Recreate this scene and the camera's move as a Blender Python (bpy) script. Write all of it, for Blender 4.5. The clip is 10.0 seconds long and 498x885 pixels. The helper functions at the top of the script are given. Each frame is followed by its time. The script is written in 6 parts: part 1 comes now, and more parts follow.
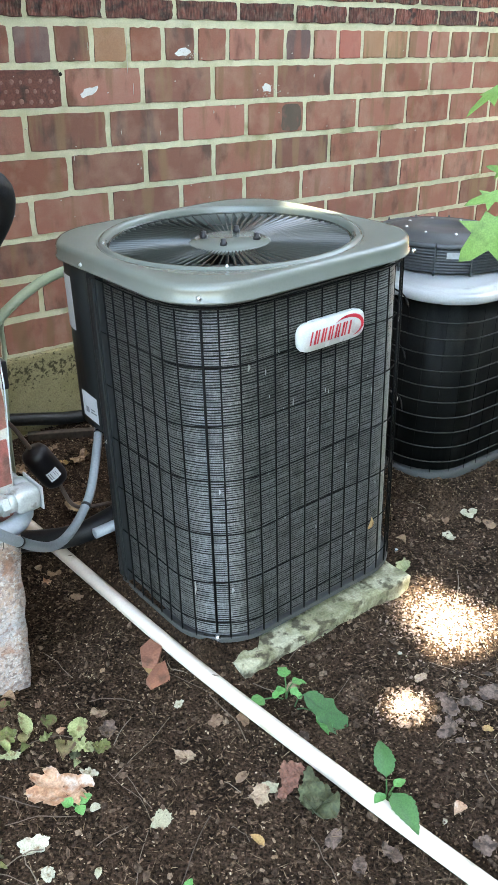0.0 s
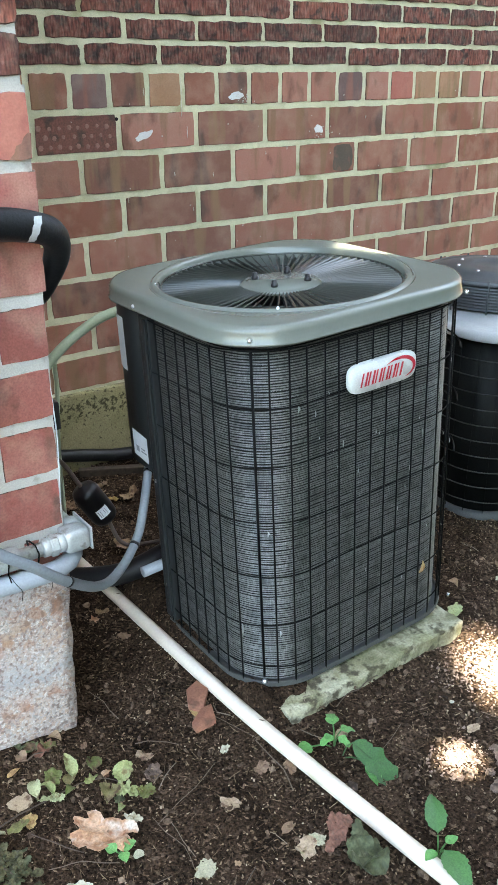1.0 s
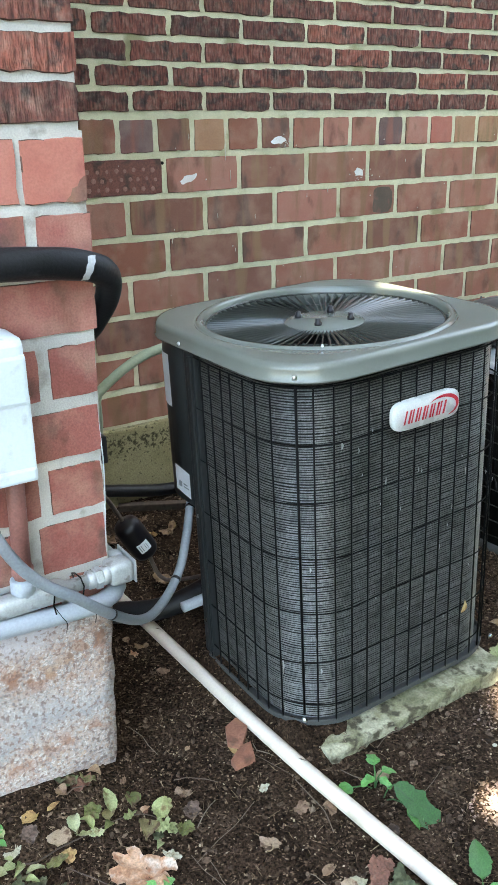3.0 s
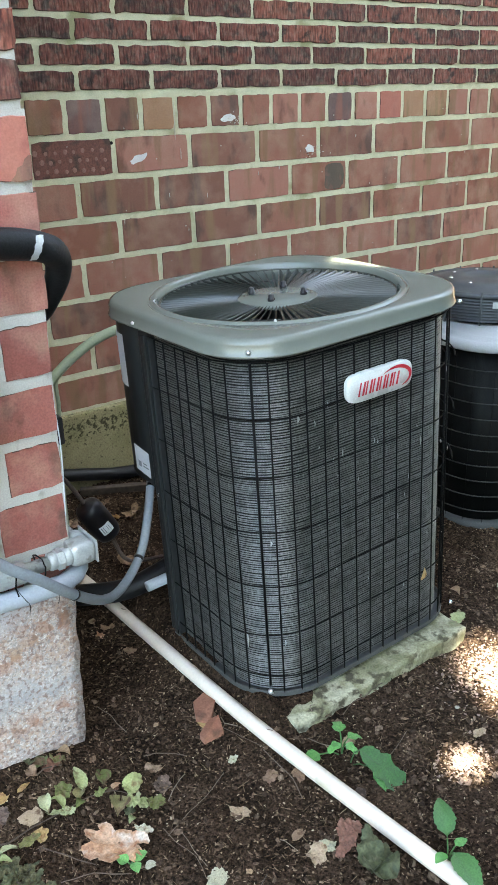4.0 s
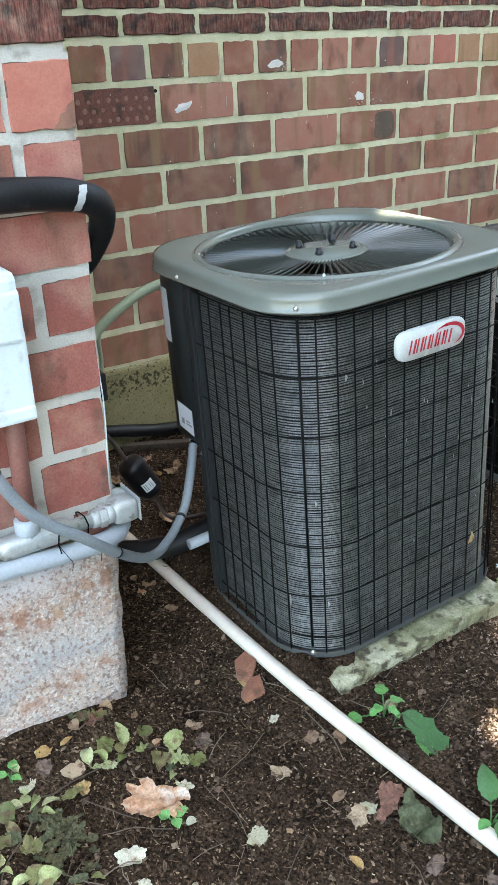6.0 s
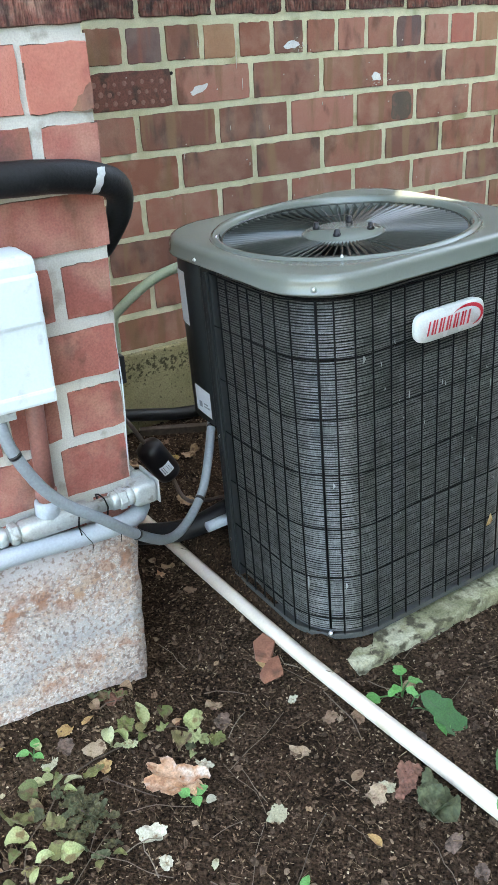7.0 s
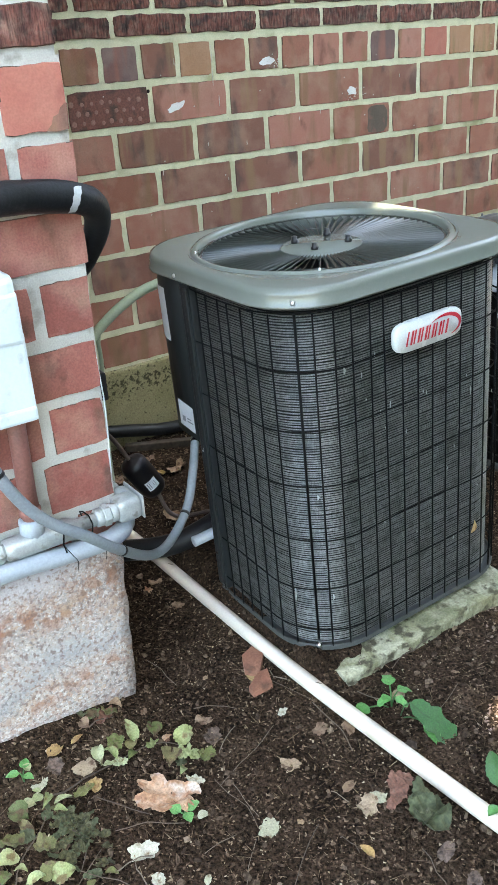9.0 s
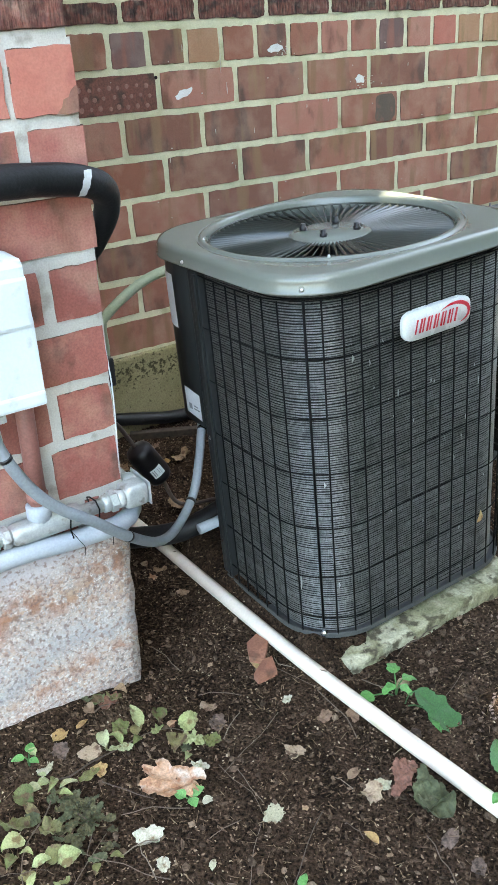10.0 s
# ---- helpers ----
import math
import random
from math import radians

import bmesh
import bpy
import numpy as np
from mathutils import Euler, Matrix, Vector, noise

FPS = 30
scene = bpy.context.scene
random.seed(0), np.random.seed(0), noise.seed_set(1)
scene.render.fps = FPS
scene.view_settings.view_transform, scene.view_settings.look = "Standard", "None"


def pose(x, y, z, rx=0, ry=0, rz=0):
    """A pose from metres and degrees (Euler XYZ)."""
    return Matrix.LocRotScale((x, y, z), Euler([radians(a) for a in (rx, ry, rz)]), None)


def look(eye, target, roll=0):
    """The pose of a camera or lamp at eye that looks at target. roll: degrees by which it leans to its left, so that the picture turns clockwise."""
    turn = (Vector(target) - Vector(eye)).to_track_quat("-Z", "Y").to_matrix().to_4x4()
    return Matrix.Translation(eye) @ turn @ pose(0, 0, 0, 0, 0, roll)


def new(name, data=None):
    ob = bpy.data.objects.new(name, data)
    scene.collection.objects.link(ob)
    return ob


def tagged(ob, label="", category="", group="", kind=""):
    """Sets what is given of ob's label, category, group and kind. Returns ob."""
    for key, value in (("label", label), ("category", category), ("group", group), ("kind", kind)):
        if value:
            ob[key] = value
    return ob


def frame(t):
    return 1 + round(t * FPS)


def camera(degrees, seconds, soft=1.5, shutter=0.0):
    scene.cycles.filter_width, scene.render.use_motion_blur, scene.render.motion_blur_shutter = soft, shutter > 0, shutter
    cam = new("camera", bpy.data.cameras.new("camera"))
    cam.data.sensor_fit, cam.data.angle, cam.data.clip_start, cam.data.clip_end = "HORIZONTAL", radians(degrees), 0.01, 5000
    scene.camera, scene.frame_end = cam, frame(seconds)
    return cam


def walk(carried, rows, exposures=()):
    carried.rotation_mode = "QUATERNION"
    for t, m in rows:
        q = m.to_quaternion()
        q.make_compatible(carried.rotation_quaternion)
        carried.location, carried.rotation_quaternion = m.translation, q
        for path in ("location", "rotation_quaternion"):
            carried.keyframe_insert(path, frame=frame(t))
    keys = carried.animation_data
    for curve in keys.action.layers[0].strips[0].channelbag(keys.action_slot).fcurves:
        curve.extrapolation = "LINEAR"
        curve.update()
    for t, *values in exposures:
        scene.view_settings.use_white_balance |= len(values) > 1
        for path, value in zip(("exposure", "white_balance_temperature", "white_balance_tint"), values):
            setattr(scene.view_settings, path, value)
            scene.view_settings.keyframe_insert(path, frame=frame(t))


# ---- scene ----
cam = camera(32.6, 10.0)
PATH = [
    (0, (-1.003, -2.155, 1.076), (0.143, -0.772, 0.196), 1.0),
    (0.5, (-1.0, -2.149, 1.083), (0.104, -0.71, 0.24), 0.3),
    (1, (-0.996, -2.144, 1.085), (0.079, -0.665, 0.275), 0.0),
    (1.5, (-1.013, -2.157, 1.09), (0.054, -0.647, 0.328), 0.2),
    (2, (-1.013, -2.142, 1.083), (0.021, -0.605, 0.329), 0.6),
    (3.5, (-1.02, -2.153, 1.086), (0.023, -0.606, 0.367), -0.8),
    (4, (-1.016, -2.163, 1.078), (0.075, -0.671, 0.314), -1.3),
    (4.5, (-1.015, -2.156, 1.078), (0.068, -0.687, 0.259), -1.3),
    (5, (-1.015, -2.149, 1.076), (0.029, -0.67, 0.227), -1.1),
    (5.5, (-1.007, -2.134, 1.072), (0.005, -0.631, 0.225), -1.4),
    (6, (-1.006, -2.134, 1.069), (-0.017, -0.62, 0.214), -1.8),
    (7.5, (-1.015, -2.139, 1.065), (-0.08, -0.612, 0.172), -2.9),
    (8, (-1.007, -2.141, 1.066), (-0.07, -0.609, 0.186), -3.6),
    (8.5, (-1.006, -2.14, 1.069), (-0.052, -0.611, 0.201), -3.7),
    (9, (-1.008, -2.145, 1.068), (-0.027, -0.627, 0.21), -3.5),
    (9.5, (-1.013, -2.146, 1.065), (-0.022, -0.64, 0.199), -3.3),
    (10, (-1.017, -2.141, 1.061), (-0.045, -0.628, 0.186), -3.1),
]
walk(cam, [(t, look(eye, target, roll)) for t, eye, target, roll in PATH],
     [(0.0, 4.62, 7550, 2), (0.5, 4.42, 7550, 2), (2.0, 4.40, 7550, 2), (4.0, 4.31, 7550, 2), (10.0, 4.44, 7550, 2)])

# ---- sky, sun and exposure ----
SUN_AZ, SUN_EL = radians(300), radians(60)      # azimuth from +x towards +y
sun_dir = Vector((math.cos(SUN_EL) * math.cos(SUN_AZ), math.cos(SUN_EL) * math.sin(SUN_AZ), math.sin(SUN_EL)))
world = bpy.data.worlds.new("sky")
scene.world = world
world.use_nodes = True
wn = world.node_tree
sky = wn.nodes.new("ShaderNodeTexSky")
sky.sky_type, sky.sun_disc = "NISHITA", False
sky.sun_elevation, sky.sun_rotation = SUN_EL, math.pi / 2 - SUN_AZ
sky.altitude, sky.air_density, sky.dust_density = 100, 1.0, 2.0
wn.links.new(sky.outputs["Color"], wn.nodes["Background"].inputs["Color"])
wn.nodes["Background"].inputs["Strength"].default_value = 0.10
sun = new("sun", bpy.data.lights.new("sun", "SUN"))
sun.data.energy, sun.data.angle, sun.data.color = 5.0, radians(0.53), (1.0, 0.95, 0.90)
sun.matrix_world = look(sun_dir * 30, (0, 0, 0))

# ---- materials ----


def surface(name, stops, scale=6.0, fine=180.0, grain=0.25, rough=0.8, metal=0.0, bump=0.25, depth=0.002,
            per_object=False, per_island=False, stretch=(1, 1, 1), spots=None, spec=0.5, rough_var=0.12, haze=None, runs=1.0, bands=None):
    """Noise-mottled surface. stops: colours run through by coarse noise, or by a random pick per object or island."""
    m = bpy.data.materials.new(name)
    m.use_nodes = True
    nt = m.node_tree
    b = nt.nodes["Principled BSDF"]
    L = nt.links.new
    geo = nt.nodes.new("ShaderNodeNewGeometry")
    mp = nt.nodes.new("ShaderNodeMapping")
    mp.inputs["Scale"].default_value = stretch
    L(geo.outputs["Position"], mp.inputs["Vector"])
    n1 = nt.nodes.new("ShaderNodeTexNoise")
    n1.inputs["Scale"].default_value, n1.inputs["Detail"].default_value = scale, 6
    n2 = nt.nodes.new("ShaderNodeTexNoise")
    n2.inputs["Scale"].default_value, n2.inputs["Detail"].default_value = fine, 4
    L(geo.outputs["Position"], n1.inputs["Vector"])
    L(mp.outputs["Vector"], n2.inputs["Vector"])
    ramp = nt.nodes.new("ShaderNodeValToRGB")
    el = ramp.color_ramp.elements
    lo, hi = (0.0, 1.0) if per_object or per_island else (0.32, 0.68)
    while len(el) < len(stops):
        el.new(0.5)
    for i, c in enumerate(stops):
        el[i].position = lo + (hi - lo) * i / max(1, len(stops) - 1)
        el[i].color = (*c, 1)
    if per_object or per_island:
        src = nt.nodes.new("ShaderNodeObjectInfo").outputs["Random"] if per_object else geo.outputs["Random Per Island"]
        add = nt.nodes.new("ShaderNodeMath")
        add.operation = "MULTIPLY_ADD"
        add.inputs[1].default_value = 0.35
        L(n1.outputs["Fac"], add.inputs[0])
        sub = nt.nodes.new("ShaderNodeMath")
        sub.operation = "SUBTRACT"
        L(src, sub.inputs[0])
        sub.inputs[1].default_value = 0.175
        L(sub.outputs[0], add.inputs[2])
        L(add.outputs[0], ramp.inputs["Fac"])
    else:
        L(n1.outputs["Fac"], ramp.inputs["Fac"])
    col = ramp.outputs["Color"]
    if spots:
        colour, size, amount = spots
        n3 = nt.nodes.new("ShaderNodeTexNoise")
        n3.inputs["Scale"].default_value, n3.inputs["Detail"].default_value = size, 5
        m3 = nt.nodes.new("ShaderNodeMapping")
        m3.inputs["Scale"].default_value = (1, 1, runs)
        L(geo.outputs["Position"], m3.inputs["Vector"])
        L(m3.outputs["Vector"], n3.inputs["Vector"])
        r3 = nt.nodes.new("ShaderNodeValToRGB")
        r3.color_ramp.elements[0].position, r3.color_ramp.elements[1].position = 1 - amount - 0.05, 1 - amount + 0.05
        L(n3.outputs["Fac"], r3.inputs["Fac"])
        mx = nt.nodes.new("ShaderNodeMix")
        mx.data_type = "RGBA"
        mx.inputs["B"].default_value = (*colour, 1)
        L(r3.outputs["Color"], mx.inputs["Factor"])
        L(col, mx.inputs["A"])
        col = mx.outputs["Result"]
    if haze:
        colour, size, amount = haze
        n4 = nt.nodes.new("ShaderNodeTexNoise")
        n4.inputs["Scale"].default_value, n4.inputs["Detail"].default_value, n4.inputs["Roughness"].default_value = size, 7, .62
        L(geo.outputs["Position"], n4.inputs["Vector"])
        h4 = nt.nodes.new("ShaderNodeMapRange")
        h4.inputs["From Min"].default_value, h4.inputs["From Max"].default_value = 0.45, 0.72
        h4.inputs["To Min"].default_value, h4.inputs["To Max"].default_value = 0.0, amount
        L(n4.outputs["Fac"], h4.inputs["Value"])
        mz = nt.nodes.new("ShaderNodeMix")
        mz.data_type = "RGBA"
        mz.inputs["B"].default_value = (*colour, 1)
        L(h4.outputs["Result"], mz.inputs["Factor"])
        L(col, mz.inputs["A"])
        col = mz.outputs["Result"]
    if bands:  # upright streaks from firing and run-off, different on each piece
        colour, size, amount = bands
        shift = nt.nodes.new("ShaderNodeVectorMath")
        shift.operation = "MULTIPLY_ADD"
        shift.inputs[1].default_value = (17, 5, 9)
        L(nt.nodes.new("ShaderNodeObjectInfo").outputs["Random"], shift.inputs[0])
        L(geo.outputs["Position"], shift.inputs[2])
        m5 = nt.nodes.new("ShaderNodeMapping")
        m5.inputs["Scale"].default_value = (1, 1, .14)
        L(shift.outputs[0], m5.inputs["Vector"])
        n5 = nt.nodes.new("ShaderNodeTexNoise")
        n5.inputs["Scale"].default_value, n5.inputs["Detail"].default_value = size, 3
        L(m5.outputs["Vector"], n5.inputs["Vector"])
        h5 = nt.nodes.new("ShaderNodeMapRange")
        h5.inputs["From Min"].default_value, h5.inputs["From Max"].default_value = 0.54, 0.64
        h5.inputs["To Min"].default_value, h5.inputs["To Max"].default_value = 0.0, amount
        L(n5.outputs["Fac"], h5.inputs["Value"])
        mb = nt.nodes.new("ShaderNodeMix")
        mb.data_type = "RGBA"
        mb.inputs["B"].default_value = (*colour, 1)
        L(h5.outputs["Result"], mb.inputs["Factor"])
        L(col, mb.inputs["A"])
        col = mb.outputs["Result"]
    vr = nt.nodes.new("ShaderNodeMapRange")
    vr.inputs["From Min"].default_value, vr.inputs["From Max"].default_value = 0.3, 0.7
    vr.inputs["To Min"].default_value, vr.inputs["To Max"].default_value = 1 - grain, 1 + grain
    L(n2.outputs["Fac"], vr.inputs["Value"])
    hsv = nt.nodes.new("ShaderNodeHueSaturation")
    L(col, hsv.inputs["Color"])
    L(vr.outputs["Result"], hsv.inputs["Value"])
    L(hsv.outputs["Color"], b.inputs["Base Color"])
    rr = nt.nodes.new("ShaderNodeMapRange")
    rr.inputs["From Min"].default_value, rr.inputs["From Max"].default_value = 0.3, 0.7
    rr.inputs["To Min"].default_value, rr.inputs["To Max"].default_value = max(0.04, rough - rough_var), min(1, rough + rough_var)
    L(n1.outputs["Fac"], rr.inputs["Value"])
    L(rr.outputs["Result"], b.inputs["Roughness"])
    b.inputs["Metallic"].default_value = metal
    b.inputs["Specular IOR Level"].default_value = spec
    if bump:
        bp = nt.nodes.new("ShaderNodeBump")
        bp.inputs["Strength"].default_value, bp.inputs["Distance"].default_value = bump, depth
        L(n2.outputs["Fac"], bp.inputs["Height"])
        L(bp.outputs["Normal"], b.inputs["Normal"])
    return m


def leafy(name, stops, rough=0.55, trans=0.25, spots=None):
    m = surface(name, stops, scale=30, fine=400, grain=0.25, rough=rough, bump=0.4, depth=0.0008, per_object=True, spots=spots)
    m.node_tree.nodes["Principled BSDF"].inputs["Transmission Weight"].default_value = 0.0
    m.node_tree.nodes["Principled BSDF"].inputs["Subsurface Weight"].default_value = trans
    m.node_tree.nodes["Principled BSDF"].inputs["Subsurface Radius"].default_value = (0.004, 0.006, 0.002)
    return m


M = {}
M["brick_red"] = surface("brick_red", [(.240, .094, .060), (.325, .138, .096), (.27, .110, .074), (.365, .158, .118), (.25, .100, .064)], 9, 420, .10, .88, bump=.3, depth=.0016, per_object=True, runs=.5, spots=((.175, .080, .053), 15, .40), haze=((.46, .31, .24), 9, .5), bands=((.215, .125, .066), 21, .7))
M["brick_pink"] = surface("brick_pink", [(.235, .073, .058), (.30, .096, .078), (.33, .12, .094), (.25, .080, .062)], 14, 330, .16, .88, bump=.4, depth=.002, per_object=True, runs=.6, spots=((.135, .060, .048), 17, .41), haze=((.44, .25, .19), 12, .65), bands=((.19, .092, .060), 17, .5))
M["brick_orange"] = surface("brick_orange", [(.37, .125, .092), (.42, .15, .112)], 10, 330, .10, .88, bump=.35, depth=.002, per_object=True, spots=((.31, .10, .076), 12, .36), haze=((.50, .27, .21), 9, .4))
M["brick_brown"] = surface("brick_brown", [(.185, .082, .058), (.23, .103, .074)], 12, 420, .10, .88, bump=.3, depth=.0016, per_object=True, runs=.5, spots=((.115, .062, .050), 14, .42), haze=((.44, .30, .22), 9, .42), bands=((.25, .155, .085), 21, .75))
M["brick_tan"] = surface("brick_tan", [(.32, .172, .096), (.37, .20, .118)], 12, 420, .12, .88, bump=.3, depth=.0016, per_object=True, runs=.5, spots=((.25, .115, .072), 11, .40), haze=((.50, .35, .25), 8, .38), bands=((.20, .155, .070), 24, .6))
M["brick_grey"] = surface("brick_grey", [(.135, .085, .078), (.165, .10, .092)], 12, 420, .10, .88, bump=.3, depth=.0016, per_object=True, runs=.35, spots=((.22, .09, .07), 10, .42), haze=((.42, .30, .26), 8, .36), bands=((.26, .105, .075), 18, .75))
M["brick_pattern"] = surface("brick_pattern", [(.13, .052, .04), (.18, .07, .052)], 12, 260, .25, .85, bump=.4, depth=.002, spots=((.07, .04, .03), 22, .42))
M["brick_dark"] = surface("brick_dark", [(.075, .027, .021), (.175, .053, .038), (.11, .038, .029), (.215, .068, .046), (.09, .033, .026)], 26, 130, .65, .92, bump=1.0, depth=.006, per_object=True, stretch=(1.4, 1.4, .3), spots=((.042, .020, .017), 30, .42), haze=((.42, .36, .28), 55, .20))
# dark brick edges: grime, and the thin shadow under each brick painted in
M["edge_grime_shade"] = surface("edge_grime_shade", [(.085, .045, .034), (.13, .065, .048)], 20, 300, .2, .95, bump=.3, depth=.001)
M["burnt"] = surface("burnt", [(.085, .066, .050), (.125, .092, .070)], 20, 380, .15, .9, bump=.3, depth=.0015, spots=((.15, .085, .065), 30, .4))
M["mortar"] = surface("mortar", [(.50, .49, .32), (.63, .61, .43), (.56, .55, .37)], 9, 380, .10, .95, bump=.5, depth=.002, spots=((.32, .31, .17), 7, .37), haze=((.33, .34, .18), 22, .4))
M["mortar_white"] = surface("mortar_white", [(.40, .395, .36), (.50, .495, .455)], 14, 380, .10, .95, bump=.5, depth=.002, spots=((.30, .285, .25), 22, .38))

M["pad"] = surface("pad", [(.28, .265, .17), (.40, .38, .27), (.21, .205, .115), (.35, .33, .225)], 14, 240, .25, .95, bump=.7, depth=.004, spots=((.065, .055, .032), 34, .43), haze=((.10, .095, .045), 13, .9))

M["soil"] = surface("soil", [(.014, .0085, .0055), (.046, .029, .019), (.025, .0158, .0105), (.072, .047, .031)], 6, 200, .85, .97, bump=1.0, depth=.010, spots=((.115, .078, .052), 110, .38), spec=.05)
M["chips"] = surface("chips", [(.008, .005, .0034), (.026, .0165, .011), (.052, .033, .022), (.077, .049, .032), (.030, .019, .013), (.105, .068, .045), (.043, .027, .018), (.014, .009, .006), (.15, .10, .067), (.25, .18, .12)], 40, 300, .4, .95, bump=.5, depth=.001, per_island=True, spec=.06)
M["litter"] = surface("litter", [(.030, .020, .014), (.085, .057, .039), (.14, .096, .067), (.055, .037, .025), (.22, .158, .11), (.036, .024, .017), (.10, .068, .047)], 60, 200, .5, .95, bump=.7, depth=.0015, per_island=True, spec=.08)
M["straw"] = surface("straw", [(.05, .033, .021), (.14, .095, .06), (.24, .175, .11), (.08, .052, .034), (.36, .275, .18)], 60, 300, .3, .9, bump=.3, depth=.001, per_island=True, spec=.15)
M["flecks"] = surface("flecks", [(.14, .092, .058), (.30, .22, .14), (.20, .14, .09), (.54, .44, .31)], 40, 300, .2, .9, bump=.3, depth=.001, per_island=True, spec=.2)
# paler than the litter, so that the sunlit spots come out brighter
M["sunspot_crumbs"] = surface("sunspot_crumbs", [(.12, .083, .064), (.25, .18, .146), (.17, .12, .097), (.32, .245, .203)], 40, 300, .2, .9, bump=.3, depth=.001, per_island=True, spec=.1)
M["cap_paint"] = surface("cap_paint", [(.136, .150, .130), (.160, .174, .153)], 5, 420, .05, .235, bump=.025, depth=.0004, spec=.6, rough_var=.02)
M["vane_paint"] = surface("vane_paint", [(.032, .036, .031), (.042, .046, .040)], 5, 420, .06, .24, bump=0, rough_var=.02, spec=.6)
M["panel_paint"] = surface("panel_paint", [(.017, .019, .020), (.022, .025, .026)], 6, 420, .1, .45, bump=.06, depth=.0004, spec=.25, rough_var=.03)
M["coil"] = surface("coil", [(.064, .065, .059), (.112, .112, .104), (.086, .086, .080)], 26, 420, .40, .42, metal=.4, bump=.3, depth=.0010, stretch=(1, 1, .2), spots=((.17, .168, .155), 40, .28), spec=.28, rough_var=.06, runs=.3)
# shade between the fins, painted as a near-black colour
M["coil_gap_shade"] = surface("coil_gap_shade", [(.009, .0093, .0088), (.014, .0143, .0135)], 14, 500, .3, .8, bump=0, spec=.08)
M["wire"] = surface("wire", [(.003, .0033, .0033), (.005, .0054, .0054)], 20, 400, .2, .6, bump=0, spec=.08)
M["rim_paint"] = surface("rim_paint", [(.046, .049, .048), (.062, .065, .063)], 9, 400, .15, .5, bump=.1, depth=.0005, spots=((.08, .075, .062), 30, .32), spec=.3)
# near-black colour that stands for shade inside housings and holes
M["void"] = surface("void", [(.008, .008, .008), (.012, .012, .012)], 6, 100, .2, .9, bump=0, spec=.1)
M["screw"] = surface("screw", [(.55, .56, .56), (.68, .69, .70)], 60, 600, .1, .3, metal=.9, bump=0)
M["black_plastic"] = surface("black_plastic", [(.006, .006, .0075), (.011, .011, .013)], 14, 300, .2, .34, bump=.2, depth=.0008, spec=.4)
M["foam"] = surface("foam", [(.005, .0055, .0065), (.010, .011, .013)], 12, 300, .3, .5, spec=.3, bump=.3, depth=.0015, spots=((.018, .019, .021), 30, .34))
M["badge_white"] = surface("badge_white", [(.50, .52, .50), (.57, .59, .57)], 20, 400, .08, .3, bump=.03, depth=.0003)
M["badge_red"] = surface("badge_red", [(.42, .02, .035), (.50, .03, .045)], 20, 400, .05, .35, bump=0)
M["sticker"] = surface("sticker", [(.62, .66, .70), (.70, .73, .76)], 20, 300, .06, .45, bump=0)
M["print_grey"] = surface("print_grey", [(.20, .22, .25), (.28, .30, .33)], 30, 300, .1, .5, bump=0)
M["pvc_white"] = surface("pvc_white", [(.66, .585, .485), (.72, .645, .55)], 10, 200, .05, .42, bump=.05, depth=.0006, spots=((.52, .46, .35), 12, .34))
M["pvc_grey"] = surface("pvc_grey", [(.33, .37, .41), (.40, .44, .48)], 10, 260, .08, .42, bump=.05, depth=.0005)
M["whip"] = surface("whip", [(.17, .195, .215), (.22, .245, .265)], 10, 260, .1, .5, bump=.1, depth=.0006, spec=.35)
M["zinc"] = surface("zinc", [(.36, .385, .38), (.46, .485, .475)], 40, 300, .10, .42, metal=.3, bump=.2, depth=.0008, spots=((.21, .20, .18), 40, .38))
M["box_paint"] = surface("box_paint", [(.54, .61, .63), (.59, .66, .675)], 5, 300, .04, .5, bump=.05, depth=.0005, spots=((.42, .45, .45), 30, .30))
M["pipe_red"] = surface("pipe_red", [(.25, .105, .088), (.30, .135, .112)], 14, 260, .15, .6, bump=.15, depth=.0008)
M["tube_green"] = surface("tube_green", [(.25, .30, .20), (.31, .36, .25)], 8, 260, .08, .55, bump=.05, depth=.0006)
M["copper"] = surface("copper", [(.09, .07, .06), (.14, .105, .085)], 30, 300, .2, .6, metal=.3, bump=.1, depth=.0005)
M["old_band"] = surface("old_band", [(.33, .35, .355), (.42, .44, .445)], 6, 300, .1, .42, bump=.1, depth=.0006, spots=((.20, .21, .20), 18, .34))
M["old_dark"] = surface("old_dark", [(.0035, .004, .0038), (.0075, .008, .0075)], 14, 300, .3, .55, bump=.15, depth=.001, spec=.10, runs=.2, spots=((.012, .013, .012), 18, .4))
M["old_wire"] = surface("old_wire", [(.020, .022, .021), (.034, .037, .035)], 20, 300, .15, .5, metal=.3, bump=0)
M["old_grey"] = surface("old_grey", [(.055, .062, .066), (.085, .092, .096)], 12, 300, .15, .42, metal=.2, bump=.1, depth=.0006, rough_var=.04)
M["leaf_green"] = leafy("leaf_green", [(.030, .095, .024), (.042, .125, .032), (.065, .17, .045)])
M["leaf_wilt"] = leafy("leaf_wilt", [(.22, .25, .10), (.33, .36, .18), (.26, .28, .12), (.38, .39, .24)], .8, .2, ((.17, .13, .06), 60, .40))
M["leaf_olive"] = leafy("leaf_olive", [(.10, .12, .035), (.16, .16, .055), (.12, .115, .05), (.19, .16, .07), (.085, .11, .04)], .85, .2, ((.10, .065, .035), 60, .42))
M["leaf_fresh"] = leafy("leaf_fresh", [(.10, .27, .07), (.15, .34, .11)], .55, .3, ((.07, .20, .05), 90, .4))
